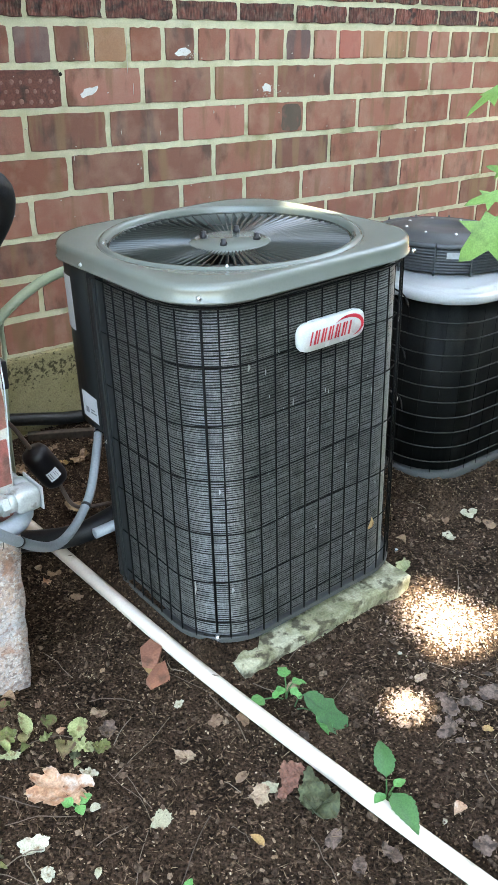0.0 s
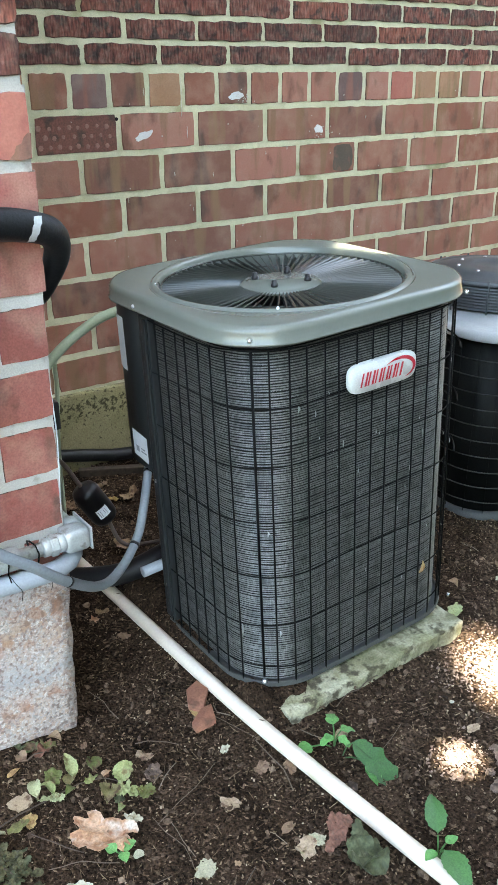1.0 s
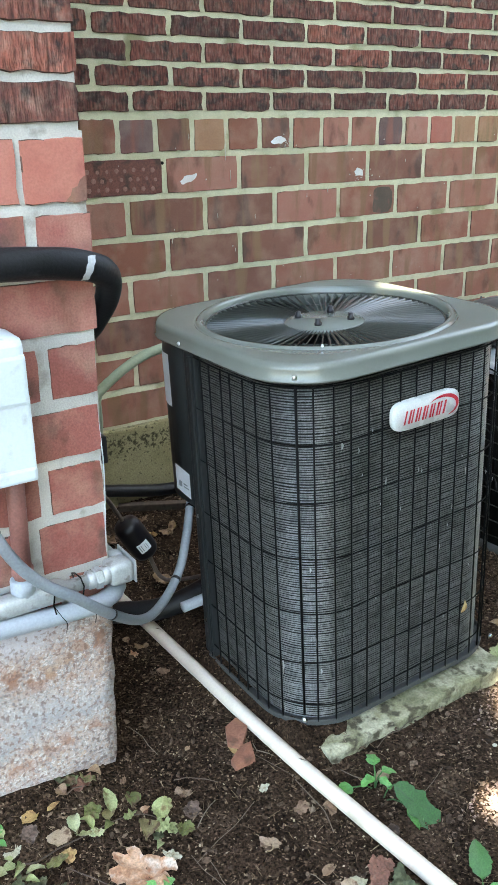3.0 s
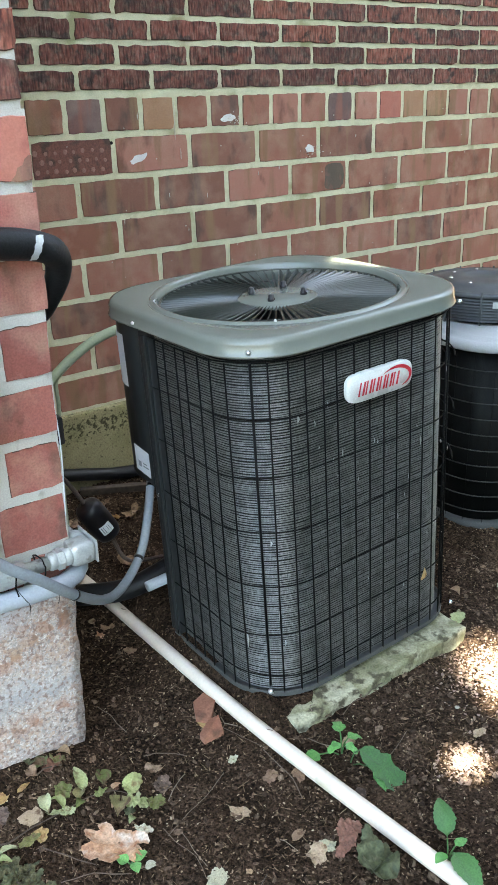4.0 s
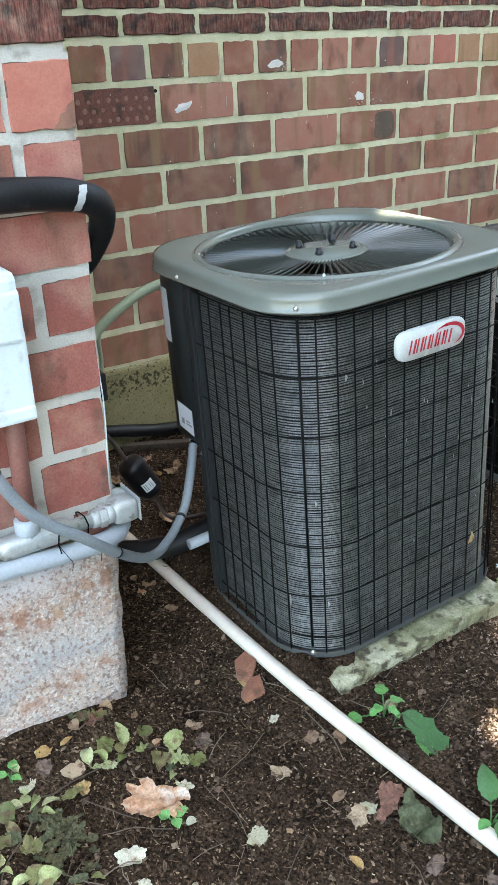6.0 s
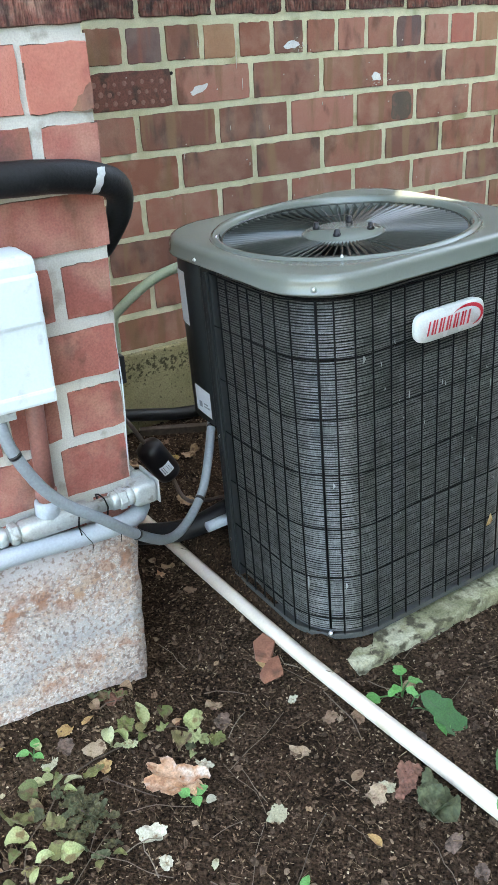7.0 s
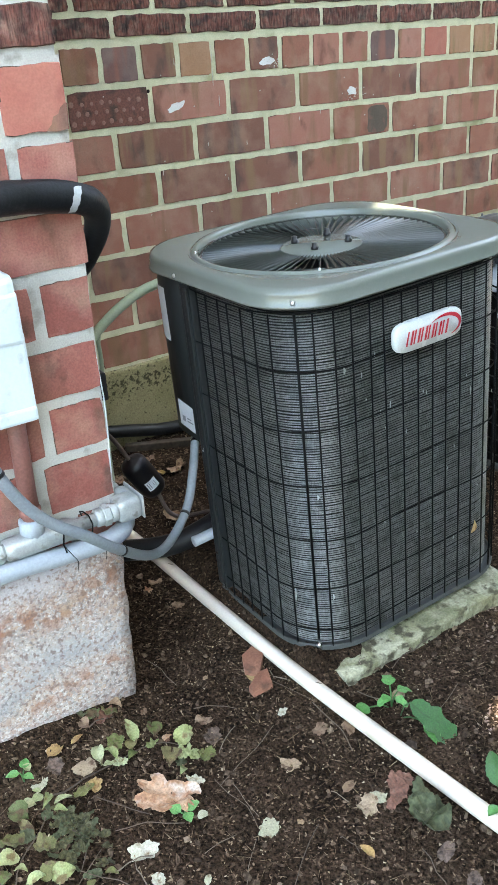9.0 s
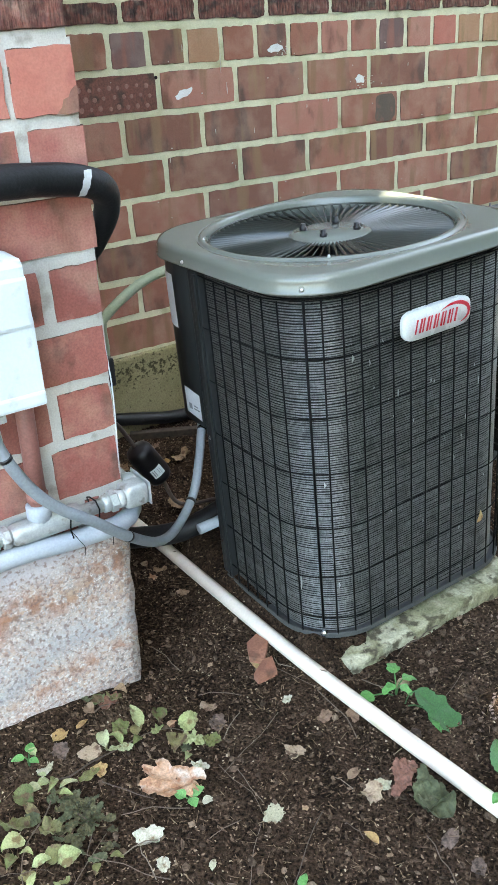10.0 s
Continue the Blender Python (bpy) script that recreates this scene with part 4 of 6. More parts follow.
for a in range(12):
    w_ = radians(30 * a + 4)
    part("bracket", mesh("bracket", *rod((VC.x + (DR + .004) * math.cos(w_), VC.y + (DR + .004) * math.sin(w_), .520), (VC.x + (DR + .004) * math.cos(w_), VC.y + (DR + .004) * math.sin(w_), .604), .0025, 6), "old_grey", True), old)
lw = radians(228)
lp = [Vector((VC.x + (DR + .005) * math.cos(lw + d), VC.y + (DR + .005) * math.sin(lw + d), zz)) for d, zz in ((-.09, .566), (.09, .566), (.09, .582), (-.09, .582))]
part("sticker", mesh("sticker", lp, [(0, 1, 2, 3)], "old_band"), old, "small pale label")

# ---- pipes and cables ----
drain = thing("drain_pipe", (-.29, -.9, 0), "long white plastic drain pipe lying on the soil", "pipe")
part("pipe", mesh("pipe", *tube(smooth_line([(-.318, -.36, .014), (-.308, -.531, .014), (-.300, -.85, .014), (-.290, -1.161, .014), (-.266, -1.47, .014), (-.240, -1.743, .014), (-.19, -2.2, .014)], .05), .0138, 16), "pvc_white", True), drain)
rng = random.Random(11)
for y_ in (-.70, -1.20):
    xx = -.303 if y_ > -1.1 else -.285
    part("smudge", mesh("smudge", *tube([(xx - .004, y_, .027), (xx - .002, y_ - .006, .0282), (xx + .003, y_ - .012, .0275)], [.0006, .0013, .0005], 6), "twig", True), drain, "dark speck of dirt")

whip = thing("cable_whip", (-.74, -1.05, .61), "grey flexible electrical conduit looping to the condenser", "cable")
wp = smooth_line([(-.742, -1.05, .64), (-.744, -1.075, .602), (-.736, -1.083, .555), (-.707, -1.085, .493), (-.671, -1.085, .448), (-.623, -1.085, .408), (-.562, -1.06, .346), (-.477, -.99, .266), (-.412, -.94, .246), (-.345, -.89, .271), (-.306, -.855, .325), (-.262, -.80, .372), (-.235, -.78, .41)], .008)
wt = part("hose", mesh("hose", *tube(wp, [.0090 - .0006 * i / len(wp) for i in range(len(wp))], 14), "whip", True), whip)
for i in (8, 30, 52, 64):
    j = min(int(len(wp) * i / 70), len(wp) - 2)
    d = (wp[j + 1] - wp[j]).normalized()
    part("cable_tie", mesh("cable_tie", *tube([wp[j] - d * .003, wp[j] + d * .003], .0098 - .0006 * j / len(wp), 14), "black_plastic", True), wt, "black cable tie")
part("cuff", mesh("cuff", *tube([(-.742, -1.05, .630), (-.744, -1.072, .606)], .014, 14), "pvc_grey", True), whip)

conduit = thing("metal_conduit", (-.6, -1.03, .34), "galvanized conduit with elbow fitting along the brick wall", "conduit")
part("pipe", mesh("pipe", *tube([(-1.3, -1.03, .402), (-.56, -1.03, .397)], .0115, 14), "zinc", True), conduit)
for xx, rr in ((-.760, .0155), (-.742, .0175), (-.578, .0150), (-.566, .0180), (-.553, .0155)):
    part("coupling", mesh("coupling", *tube([(xx - .007, -1.03, .398), (xx - .005, -1.03, .398), (xx + .005, -1.03, .398), (xx + .007, -1.03, .398)], [rr - .003, rr, rr, rr - .003], 6 if rr > .016 else 14), "zinc", rr <= .016), conduit)
elb = part("elbow", mesh("elbow", *merge(block(-.549, -.508, -1.046, -1.007, .379, .417, .009), block(-.5325, -.508, -1.012, -.982, .380, .416, .009)), "zinc", True), conduit, "cast metal elbow box")
part("cover", mesh("cover", *block(-.5078, -.5048, -1.047, -.980, .378, .418, .0014), "zinc"), elb)
part("nipple", mesh("nipple", *tube([(-.522, -.984, .40), (-.522, -.93, .40), (-.53, -.90, .40)], .013, 12), "zinc", True), conduit)
part("junction", mesh("junction", *block(-.735, -.618, -1.046, -1.012, .381, .412, .012), "zinc", True), conduit, "long cast junction body")

lowc = thing("plastic_conduit", (-.65, -1.03, .33), "pale grey plastic conduit along the foot of the brick wall", "conduit")
part("pipe", mesh("pipe", *tube(smooth_line([(-1.3, -1.036, .372), (-.776, -1.036, .366), (-.644, -1.036, .358), (-.56, -1.030, .353), (-.523, -1.005, .357), (-.507, -.965, .37)], .02), .0155, 14), "pvc_grey", True), lowc)
riser = thing("painted_riser", (-.682, -1.03, .42), "brick-red painted vertical pipe on the wall", "pipe")
part("pipe", mesh("pipe", *tube([(-.682, -1.025, .425), (-.677, -1.025, .66)], .0135, 14), "pipe_red", True), riser)
part("collar", mesh("collar", *tube([(-.684, -1.025, .405), (-.683, -1.025, .432), (-.683, -1.025, .434)], [.019, .019, .015], 14), "pvc_grey", True), riser, "grey plastic collar")
part("band", mesh("band", *tube([(-.682, -1.025, .440), (-.6815, -1.025, .452)], .0165, 14), "pipe_red", True), riser)

refrig = thing("refrigerant_line", (-.6, -1.03, .86), "black foam-insulated refrigerant line bent round the brick corner", "pipe")
rp = smooth_line([(-1.3, -1.036, .915), (-.9, -1.036, .908), (-.679, -1.036, .900), (-.605, -1.036, .896), (-.545, -1.034, .886), (-.512, -1.018, .868), (-.497, -.985, .832), (-.503, -.945, .785), (-.515, -.90, .74), (-.52, -.85, .66)], .01)
rr = [.0225 - .009 * max(0, i / len(rp) - .66) / .34 + .0004 * math.sin(i * .35) + .0003 * math.sin(i * .9) for i in range(len(rp))]
foam = part("insulation", mesh("insulation", *tube(rp, rr, 14), "foam", True), refrig)
tv = []
for i in range(9):
    t = radians(-50 + 11 * i)
    for xx, k_ in ((-.5655, .2), (-.560, 1), (-.5545, .2)):
        tv.append((xx + .0009 * math.sin(i * 2.3) * (k_ < 1) + .0016 * i, -1.0355 - .0240 * math.cos(t), .8885 + .0240 * math.sin(t) + .0008 * k_))
part("tape", mesh("tape", tv, [(3 * i + a, 3 * i + a + 1, 3 * i + a + 4, 3 * i + a + 3) for i in range(8) for a in (0, 1)], "old_band", True), foam, "torn scrap of whitish tape")
part("seam", mesh("seam", *tube([p + Vector((0, -.012, .0195)) for p in rp[: int(len(rp) * .55)]], .0016, 5), "wire", True), foam)

gt = thing("drain_hose", (-.3, -.45, .49), "pale green plastic tube from the wall to the condenser", "pipe")
part("tube", mesh("tube", *tube(smooth_line([(-.42, -.44, .36), (-.345, -.45, .445), (-.298, -.45, .497), (-.226, -.45, .546), (-.149, -.45, .575), (-.05, -.47, .585), (.0, -.60, .58)], .015), .0112, 14), "tube_green", True), gt)

dryer = thing("filter_dryer", (-.295, -.6, .2), "black filter drier canister with white label on copper line", "filter")
ax0, ax1 = Vector((-.322, -.6, .250)), Vector((-.266, -.6, .154))
d = (ax1 - ax0).normalized()
L_ = (ax1 - ax0).length
prof = [(-.004, .006), (0, .012), (.003, .026), (.008, .034), (.016, .0375), (.026, .0385), (L_ * .5, .0385), (L_ - .026, .0385), (L_ - .016, .0375), (L_ - .008, .034), (L_ - .003, .026), (L_, .012), (L_ + .004, .006)]
can = part("canister", mesh("canister", *tube([ax0 + d * s for s, _ in prof], [r_ * .80 for _, r_ in prof], 20), "black_plastic", True), dryer)
part("copper_line", mesh("copper_line", *tube(smooth_line([(-.40, -.6, .36), (-.36, -.6, .318), tuple(ax0)]), .0048, 8), "copper", True), dryer, "thin copper pipe")
part("copper_line", mesh("copper_line", *tube(smooth_line([tuple(ax1), (-.237, -.6, .085), (-.20, -.62, .075), (-.12, -.7, .11)]), .0048, 8), "copper", True), dryer, "thin copper pipe")
face = Vector((-.62, -1.5, .95))
upv = (face - d * face.dot(d)).normalized()
side = d.cross(upv)
lab = []
for i in range(7):
    t = radians(-26 + 52 * i / 6)
    for s in (.054, .080):
        lab.append(ax0 + d * s + (upv * math.cos(t) + side * math.sin(t)) * .0314)
bars = []
for s0, s1, t0, t1 in ((.058, .076, 16, 20), (.058, .076, 8, 11), (.060, .072, -6, -4), (.060, .076, -14, -12)):
    bars.append(([ax0 + d * s + (upv * math.cos(radians(t)) + side * math.sin(radians(t))) * .0318 for s, t in ((s0, t0), (s1, t0), (s1, t1), (s0, t1))], [(0, 1, 2, 3)]))
part("print", mesh("print", *merge(*bars), "print_grey"), can)
part("label", mesh("label", lab, [(2 * i, 2 * i + 1, 2 * i + 3, 2 * i + 2) for i in range(6)], "sticker", True), can, "white paper label")

hose = thing("black_hose", (0, -.05, 0), "black corrugated hose lying along the footing", "hose")
part("hose", mesh("hose", *tube(smooth_line([(-.53, -.055, .12), (-.30, -.05, .095), (-.133, -.05, .067), (-.02, -.05, .040), (.08, -.05, .020), (.3, -.05, .014), (.9, -.05, .012)], .05), .0185, 14), "foam", True), hose)
vinyl = thing("service_lines", (-.2, -.75, 0), "black insulated service lines below the condenser bay", "pipe")
part("line", mesh("line", *tube(smooth_line([(-.50, -.55, .06), (-.38, -.62, .05), (-.28, -.70, .07), (-.16, -.74, .12)], .03), .024, 12), "foam", True), vinyl)
strip = thing("timber_strip", (0.0, -.10, 0), "weathered wooden strip on the soil along the footing", "timber")
part("board", mesh("board", *block(-.085, .32, -.012, .012, -.12, -.098, .003), "fence_wood"), strip, at=pose(-.012, -.092, .112, 0, 0, -28))
clipf = thing("wall_clip", (-.527, -.99, .6), "dark metal clip on the brick corner", "clip")
part("plate", mesh("plate", *block(-.534, -.522, -1.004, -.96, .575, .620, .003), "black_plastic"), clipf)

caulk = thing("corner_bead", (-.529, -1.0, .52), "thin white plastic bead running down the brick corner", "trim")
part("bead", mesh("bead", *tube(smooth_line([(-.5340, -1.0030, .648), (-.5325, -1.0035, .62), (-.5315, -1.0055, .585), (-.5325, -1.0055, .532), (-.5345, -1.0025, .47), (-.5360, -1.0010, .428)], .02), .0011, 8), "box_paint", True), caulk)
vent_ = thing("vent_tube", (-.29, -.44, .44), "thin pale upright tube below the green hose", "pipe")
part("tube", mesh("tube", *tube(smooth_line([(-.283, -.44, .508), (-.290, -.44, .472), (-.288, -.44, .43), (-.292, -.44, .38), (-.30, -.44, .25), (-.30, -.44, .0)], .03), .0048, 10), "tube_green", True), vent_)
for x_, tw_ in ((-.600, 8), (-.648, -6)):
    tie = thing("wire_tie", (x_, -1.03, .38), "black wire twisted round the conduit", "tie")
    part("loop", mesh("loop", *tube([(x_ + .004 * math.sin(k * 1.3), -1.03 - .0205 * math.cos(radians(30 * k)), .385 + .033 * math.sin(radians(30 * k))) for k in range(12)], .0012, 6, True), "wire", True), tie)
    part("tail", mesh("tail", *tube(smooth_line([(x_, -1.052, .385), (x_ + .008, -1.062, .368), (x_ + .016, -1.058, .352), (x_ + .012, -1.062, .340)], .006), .0006, 5), "wire", True), tie)

# ---- disconnect box ----
dbx = thing("disconnect_box", (-.74, -1.05, .614), "pale grey painted electrical disconnect box on brick wall", "electrical box")
part("body", mesh("body", *block(-.835, -.664, -1.078, -1.004, .618, .806, .006), "box_paint"), dbx)
lidb = [block(-.836, -.663, -1.088, -1.074, .628, .738, .005), block(-.838, -.6645, -1.091, -1.074, .722, .792, .006), block(-.837, -.6645, -1.0895, -1.01, .776, .814, .011)]
part("cover", mesh("cover", *lidb[0], "box_paint"), dbx, "hinged pale cover with stepped front")
part("upper_cover", mesh("upper_cover", *lidb[1], "box_paint"), dbx)
part("rain_hood", mesh("rain_hood", *lidb[2], "box_paint"), dbx)
part("lower_lip", mesh("lower_lip", *block(-.836, -.663, -1.090, -1.06, .612, .634, .005), "box_paint"), dbx)
part("hasp", mesh("hasp", *block(-.752, -.722, -1.086, -1.080, .600, .616, .002), "zinc"), dbx, "small metal hasp")
part("screw_head", mesh("screw_head", *turned((-.69, -1.05), [(.003, .610), (.003, .612)], 8), "zinc"), dbx)

# ---- marks on the wall ----
for nm, x, z, w_, h_, tilt in (("mark1", .515, 1.006, .058, .022, .1), ("mark2", .205, .911, .066, .020, .35), ("mark3", .822, .906, .040, .026, -.4)):
    pts = []
    rg = random.Random(nm)
    for i in range(14):
        t = 2 * math.pi * i / 14
        s = rg.uniform(.7, 1.15)
        u, v = w_ / 2 * math.cos(t) * s, h_ / 2 * math.sin(t) * s
        pts.append((x + u * math.cos(tilt) - v * math.sin(tilt), -.0072 - .001 * (i % 2), z + u * math.sin(tilt) + v * math.cos(tilt)))
    patch = thing("lime_patch", (x, 0, z), "white lime splash stuck on a brick", "splash", "lime splashes on the wall")
    part("patch", mesh("patch", pts, [tuple(range(14))], "lime"), patch)
pts = []
rg = random.Random(6)
for i in range(16):
    t = 2 * math.pi * i / 16
    sq = lambda v: math.copysign(abs(v) ** .45, v)
    pts.append((.928 + .043 * sq(math.cos(t)) * rg.uniform(.85, 1.05), -.0066, .8150 + .042 * sq(math.sin(t)) * rg.uniform(.9, 1.0)))
part("stain", mesh("stain", pts, [tuple(range(16))], "burnt"), wall_north, "dark grey burnt end of one brick")
dots = []
rg = random.Random(5)
for i in range(8):
    for j in range(3):
        x, z = -.091 + i * .0265 + (j % 2) * .0125 + rg.uniform(-.0025, .0025), .892 + j * .024 + rg.uniform(-.002, .002)
        dots.append(turned((0, 0), [(rg.uniform(.005, .0078), 0), (.0042, .0008)], 7))
        dots[-1] = ([(x + a, -.0062 - c, z + b) for a, b, c in dots[-1][0]], dots[-1][1])
# pale runs and splashes of lime, and a drill hole in a joint
M["lime_thin"] = surface("lime_thin", [(.50, .47, .40), (.62, .59, .52)], 30, 400, .2, .9, bump=.2, depth=.001)
drips = []
rg = random.Random(12)
for x, z, l in ((.329, 1.010, .045), (.329, .955, .050), (.345, .900, .030), (.212, 1.012, .018), (.43, .79, .012), (.62, .84, .010), (.70, .85, .014), (.30, .80, .012), (.36, .70, .010), (1.02, .93, .010), (1.25, .86, .012), (.15, .74, .016)):
    pts_ = [(x + rg.uniform(-.0006, .0006), -.0066, z + l * k / 3) for k in range(4)]
    drips.append(tube(pts_, [.0004, .0012, .0009, .0005], 5))
for i in range(46):
    x, z, r_ = rg.uniform(-.05, 1.6), rg.uniform(.45, 1.06), rg.uniform(.0007, .0020)
    drips.append(tube([(x, -.0058, z), (x + r_, -.0068, z + r_ * .6), (x + 2 * r_, -.0058, z + r_)], [r_ * .4, r_, r_ * .4], 5))
for cx_, cz_ in ((.545, .992), (.838, .898)):
    for i in range(30):
        x, z, r_ = cx_ + rg.gauss(0, .026), cz_ + rg.gauss(0, .013), rg.uniform(.0006, .0022)
        drips.append(tube([(x - r_, -.0058, z), (x, -.0069, z + r_ * .4), (x + r_, -.0058, z)], [r_ * .4, r_, r_ * .4], 5))
tagged(part("lime_runs", mesh("lime_runs", *merge(*drips), "lime_thin", True), wall_north, "thin white runs and specks of lime"), kind="stuff")
part("drill_hole", mesh("drill_hole", *turned((0, 0), [(.0048, 0), (.0046, .0006)], 12), "void"), wall_north, "small dark hole in a joint", at=pose(.129, -.0030, .9555, 90, 0, 0))
M["dot"] = surface("dot", [(.22, .115, .090), (.29, .155, .122)], 30, 200, .2, .9, bump=0)
part("dimples", mesh("dimples", *merge(*dots), "dot"), wall_north, "rows of pale dimples on one brick")

# ---- leaf litter ----


def leaf_mesh(name, length, width, material, rng, lobes=0, curl=0.2, stations=13, teeth=.03):
    """A leaf along +x from its stalk, with a sunk midrib, toothed or lobed edge, a curl and a crumple."""
    verts, faces = [], []
    ph = rng.uniform(0, 99)
    for i in range(stations):
        t = i / (stations - 1)
        wd = width / 2 * (math.sin(math.pi * min(1, t ** .75 * .97 + .015)) ** .75) * (1.08 - .3 * t)
        if lobes:
            wd *= 1 - .45 * (.5 - .5 * math.cos(2 * math.pi * lobes * t)) * (t > .1)
        x = length * t
        for s in (-1, -.62, -.3, 0, .3, .62, 1):
            q = Vector((x * 38 + ph, s * wd * 38, ph * .7))
            e = abs(s)
            tooth = 1 + (teeth * (-1) ** i + rng.uniform(-.05, .05)) * (e > .9) * (t > .06) * (t < .95)
            z = curl * length * math.sin(math.pi * t) * .45 + e ** 1.6 * curl * width * (.35 + .5 * noise.noise(q * .35)) + .10 * width * noise.noise(q * .8) * (.3 + curl) - .03 * width * (e < .1)
            verts.append((x + e * length * .05 * (1 - t), s * wd * tooth * (1 + .16 * noise.noise(q * .5)), z))
    for i in range(stations - 1):
        for k in range(6):
            a = i * 7 + k
            faces.append((a, a + 7, a + 8, a + 1))
    lo = min(v[2] for v in verts)
    return mesh(name, [(x, y, z - lo) for x, y, z in verts], faces, material, True)


def scrap_mesh(name, length, width, material, rng, jag=.3, curl=.4):
    """A ragged crumpled leaf about the origin, long along +x."""
    verts, n_, ph = [(0, 0, .1 * curl * width)], 52, rng.uniform(0, 90)
    for k in range(1, 7):
        f = k / 6
        for i in range(n_):
            t = 2 * math.pi * i / n_
            e = 1 + jag * (1.1 * noise.noise((2.2 * math.cos(t) + ph, 2.2 * math.sin(t), ph)) + .55 * noise.noise((7 * math.cos(t), 7 * math.sin(t) + ph, 3)) + .5 * noise.noise((17 * math.cos(t) + ph, 17 * math.sin(t), 8))) * f
            x, y = length / 2 * f * math.cos(t) * e, width / 2 * f * math.sin(t) * e
            q = Vector((x / width * 2.4 + ph, y / width * 2.4, ph))
            verts.append((x, y, width * curl * (.42 * noise.noise(q) + .22 * noise.noise(q * 2.3) + .38 * f * f * (.5 + noise.noise(q * .7)) - .05 * math.exp(-(y / width * 12) ** 2))))
    faces = [(0, 1 + i, 1 + (i + 1) % n_) for i in range(n_)]
    for k in range(5):
        o = 1 + k * n_
        faces += [(o + i, o + n_ + i, o + n_ + (i + 1) % n_, o + (i + 1) % n_) for i in range(n_)]
    lo = min(v[2] for v in verts)
    return mesh(name, [(x, y, z - lo) for x, y, z in verts], faces, material, True)


def drop_leaf(x, y, turn, length, width, material, rng, label, lobes=0, curl=.25, lift=0.0, tilt=0):
    me = scrap_mesh("leaf", length, width, material, rng, .42 if length > .08 else .28, curl) if lobes else leaf_mesh("leaf", length, width, material, rng, 0, curl)
    ob = new("fallen_leaf", me)
    ob.matrix_basis = pose(x, y, ground_height(x, y) + .002 + lift, rng.uniform(-6, 6), tilt + rng.uniform(-6, 6), turn) @ Matrix.Translation((0 if lobes else -length / 2, 0, 0))
    return tagged(ob, label, "leaf", "fallen leaves on the soil")


rng = random.Random(21)
big = [(-.615, -1.240, 122, .112, .074, "leaf_pink", "large pinkish-brown dry ragged leaf on the soil", 2, .4), (-.690, -1.301, 150, .044, .032, "leaf_pale", "pale bleached leaf on the soil", 2, .3),
       (-.519, -1.379, 30, .042, .03, "leaf_pale", "pale curled leaf scrap on the soil", 2, .2), (-.727, -1.066, 20, .034, .028, "leaf_yellow", "yellow fallen leaf on the soil", 0, .2),
       (-.695, -1.105, 60, .042, .042, "leaf_tan", "tan oval fallen leaf on the soil", 0, .15), (-.845, -1.058, 0, .032, .02, "leaf_yellow", "orange fallen leaf beside the stone", 0, .2),
       (-.316, -1.512, 60, .074, .056, "leaf_dull", "crumpled grey-green wilted leaf beside the pipe", 2, .8), (-.326, -1.508, 100, .056, .044, "leaf_dull", "crumpled grey-green wilted leaf beside the pipe", 2, 1.1), (-.376, -1.440, 40, .040, .030, "leaf_tan", "curled tan leaf on the soil", 2, .4),
       (-.421, -1.303, 120, .035, .028, "leaf_tan", "small tan leaf on the soil", 1, .3), (-.373, -1.393, 10, .032, .018, "leaf_tan", "small yellow-tan leaf on the soil", 0, .3),
       (-.429, -1.498, 100, .028, .014, "leaf_yellow", "thin yellow leaf on the soil", 0, .3), (-.587, -1.300, 330, .02, .019, "leaf_pale", "pale leaf tip on the soil", 0, .3),
       (-.355, -1.09, 100, .03, .012, "leaf_yellow", "thin yellow leaf sliver beside a shard", 0, .2)]
big += [(x, y, a, l, w_, "leaf_tan", "curled tan leaf behind the filter drier", 2, .7) for x, y, a, l, w_ in ((-.114, -.207, 10, .07, .035), (-.031, -.258, 40, .075, .045), (-.199, -.223, 80, .06, .04), (-.172, -.505, 130, .07, .05), (-.068, -.154, 20, .05, .02))]
big += [(x, y, a, l * .62, w_ * .62, "leaf_mat", "matted grey-pink rotted leaf on the soil", 2, .3) for x, y, a, l, w_ in ((.012, -1.500, 60, .07, .05), (-.036, -1.535, 10, .085, .045), (.091, -1.528, -20, .09, .06), (.05, -1.52, 80, .06, .05), (-.34, -1.621, 30, .05, .035), (-.291, -1.64, 80, .06, .04), (-.175, -1.717, 0, .06, .045), (-.339, -1.567, 20, .065, .035), (-.244, -1.396, 40, .05, .035), (.13, -1.20, 30, .08, .05))]
lay = random.Random(88)
big += [(.0 + lay.gauss(0, .06), -1.49 + lay.gauss(0, .04), lay.uniform(0, 360), lay.uniform(.012, .026), lay.uniform(.009, .018), "leaf_mat", "small matted brown leaf scrap on the soil", 2, .35) for k in range(26)]
big += [(x, y, a, l * .75, w_ * .7, "leaf_red", "ragged reddish dry leaf on the soil", 2, .5) for x, y, a, l, w_ in ((-.321, -1.446, 60, .065, .042), (-.343, -1.462, 10, .05, .03), (-.300, -1.438, 110, .045, .03), (-.627, -1.045, 30, .055, .036), (-.557, -1.13, 70, .026, .018))]
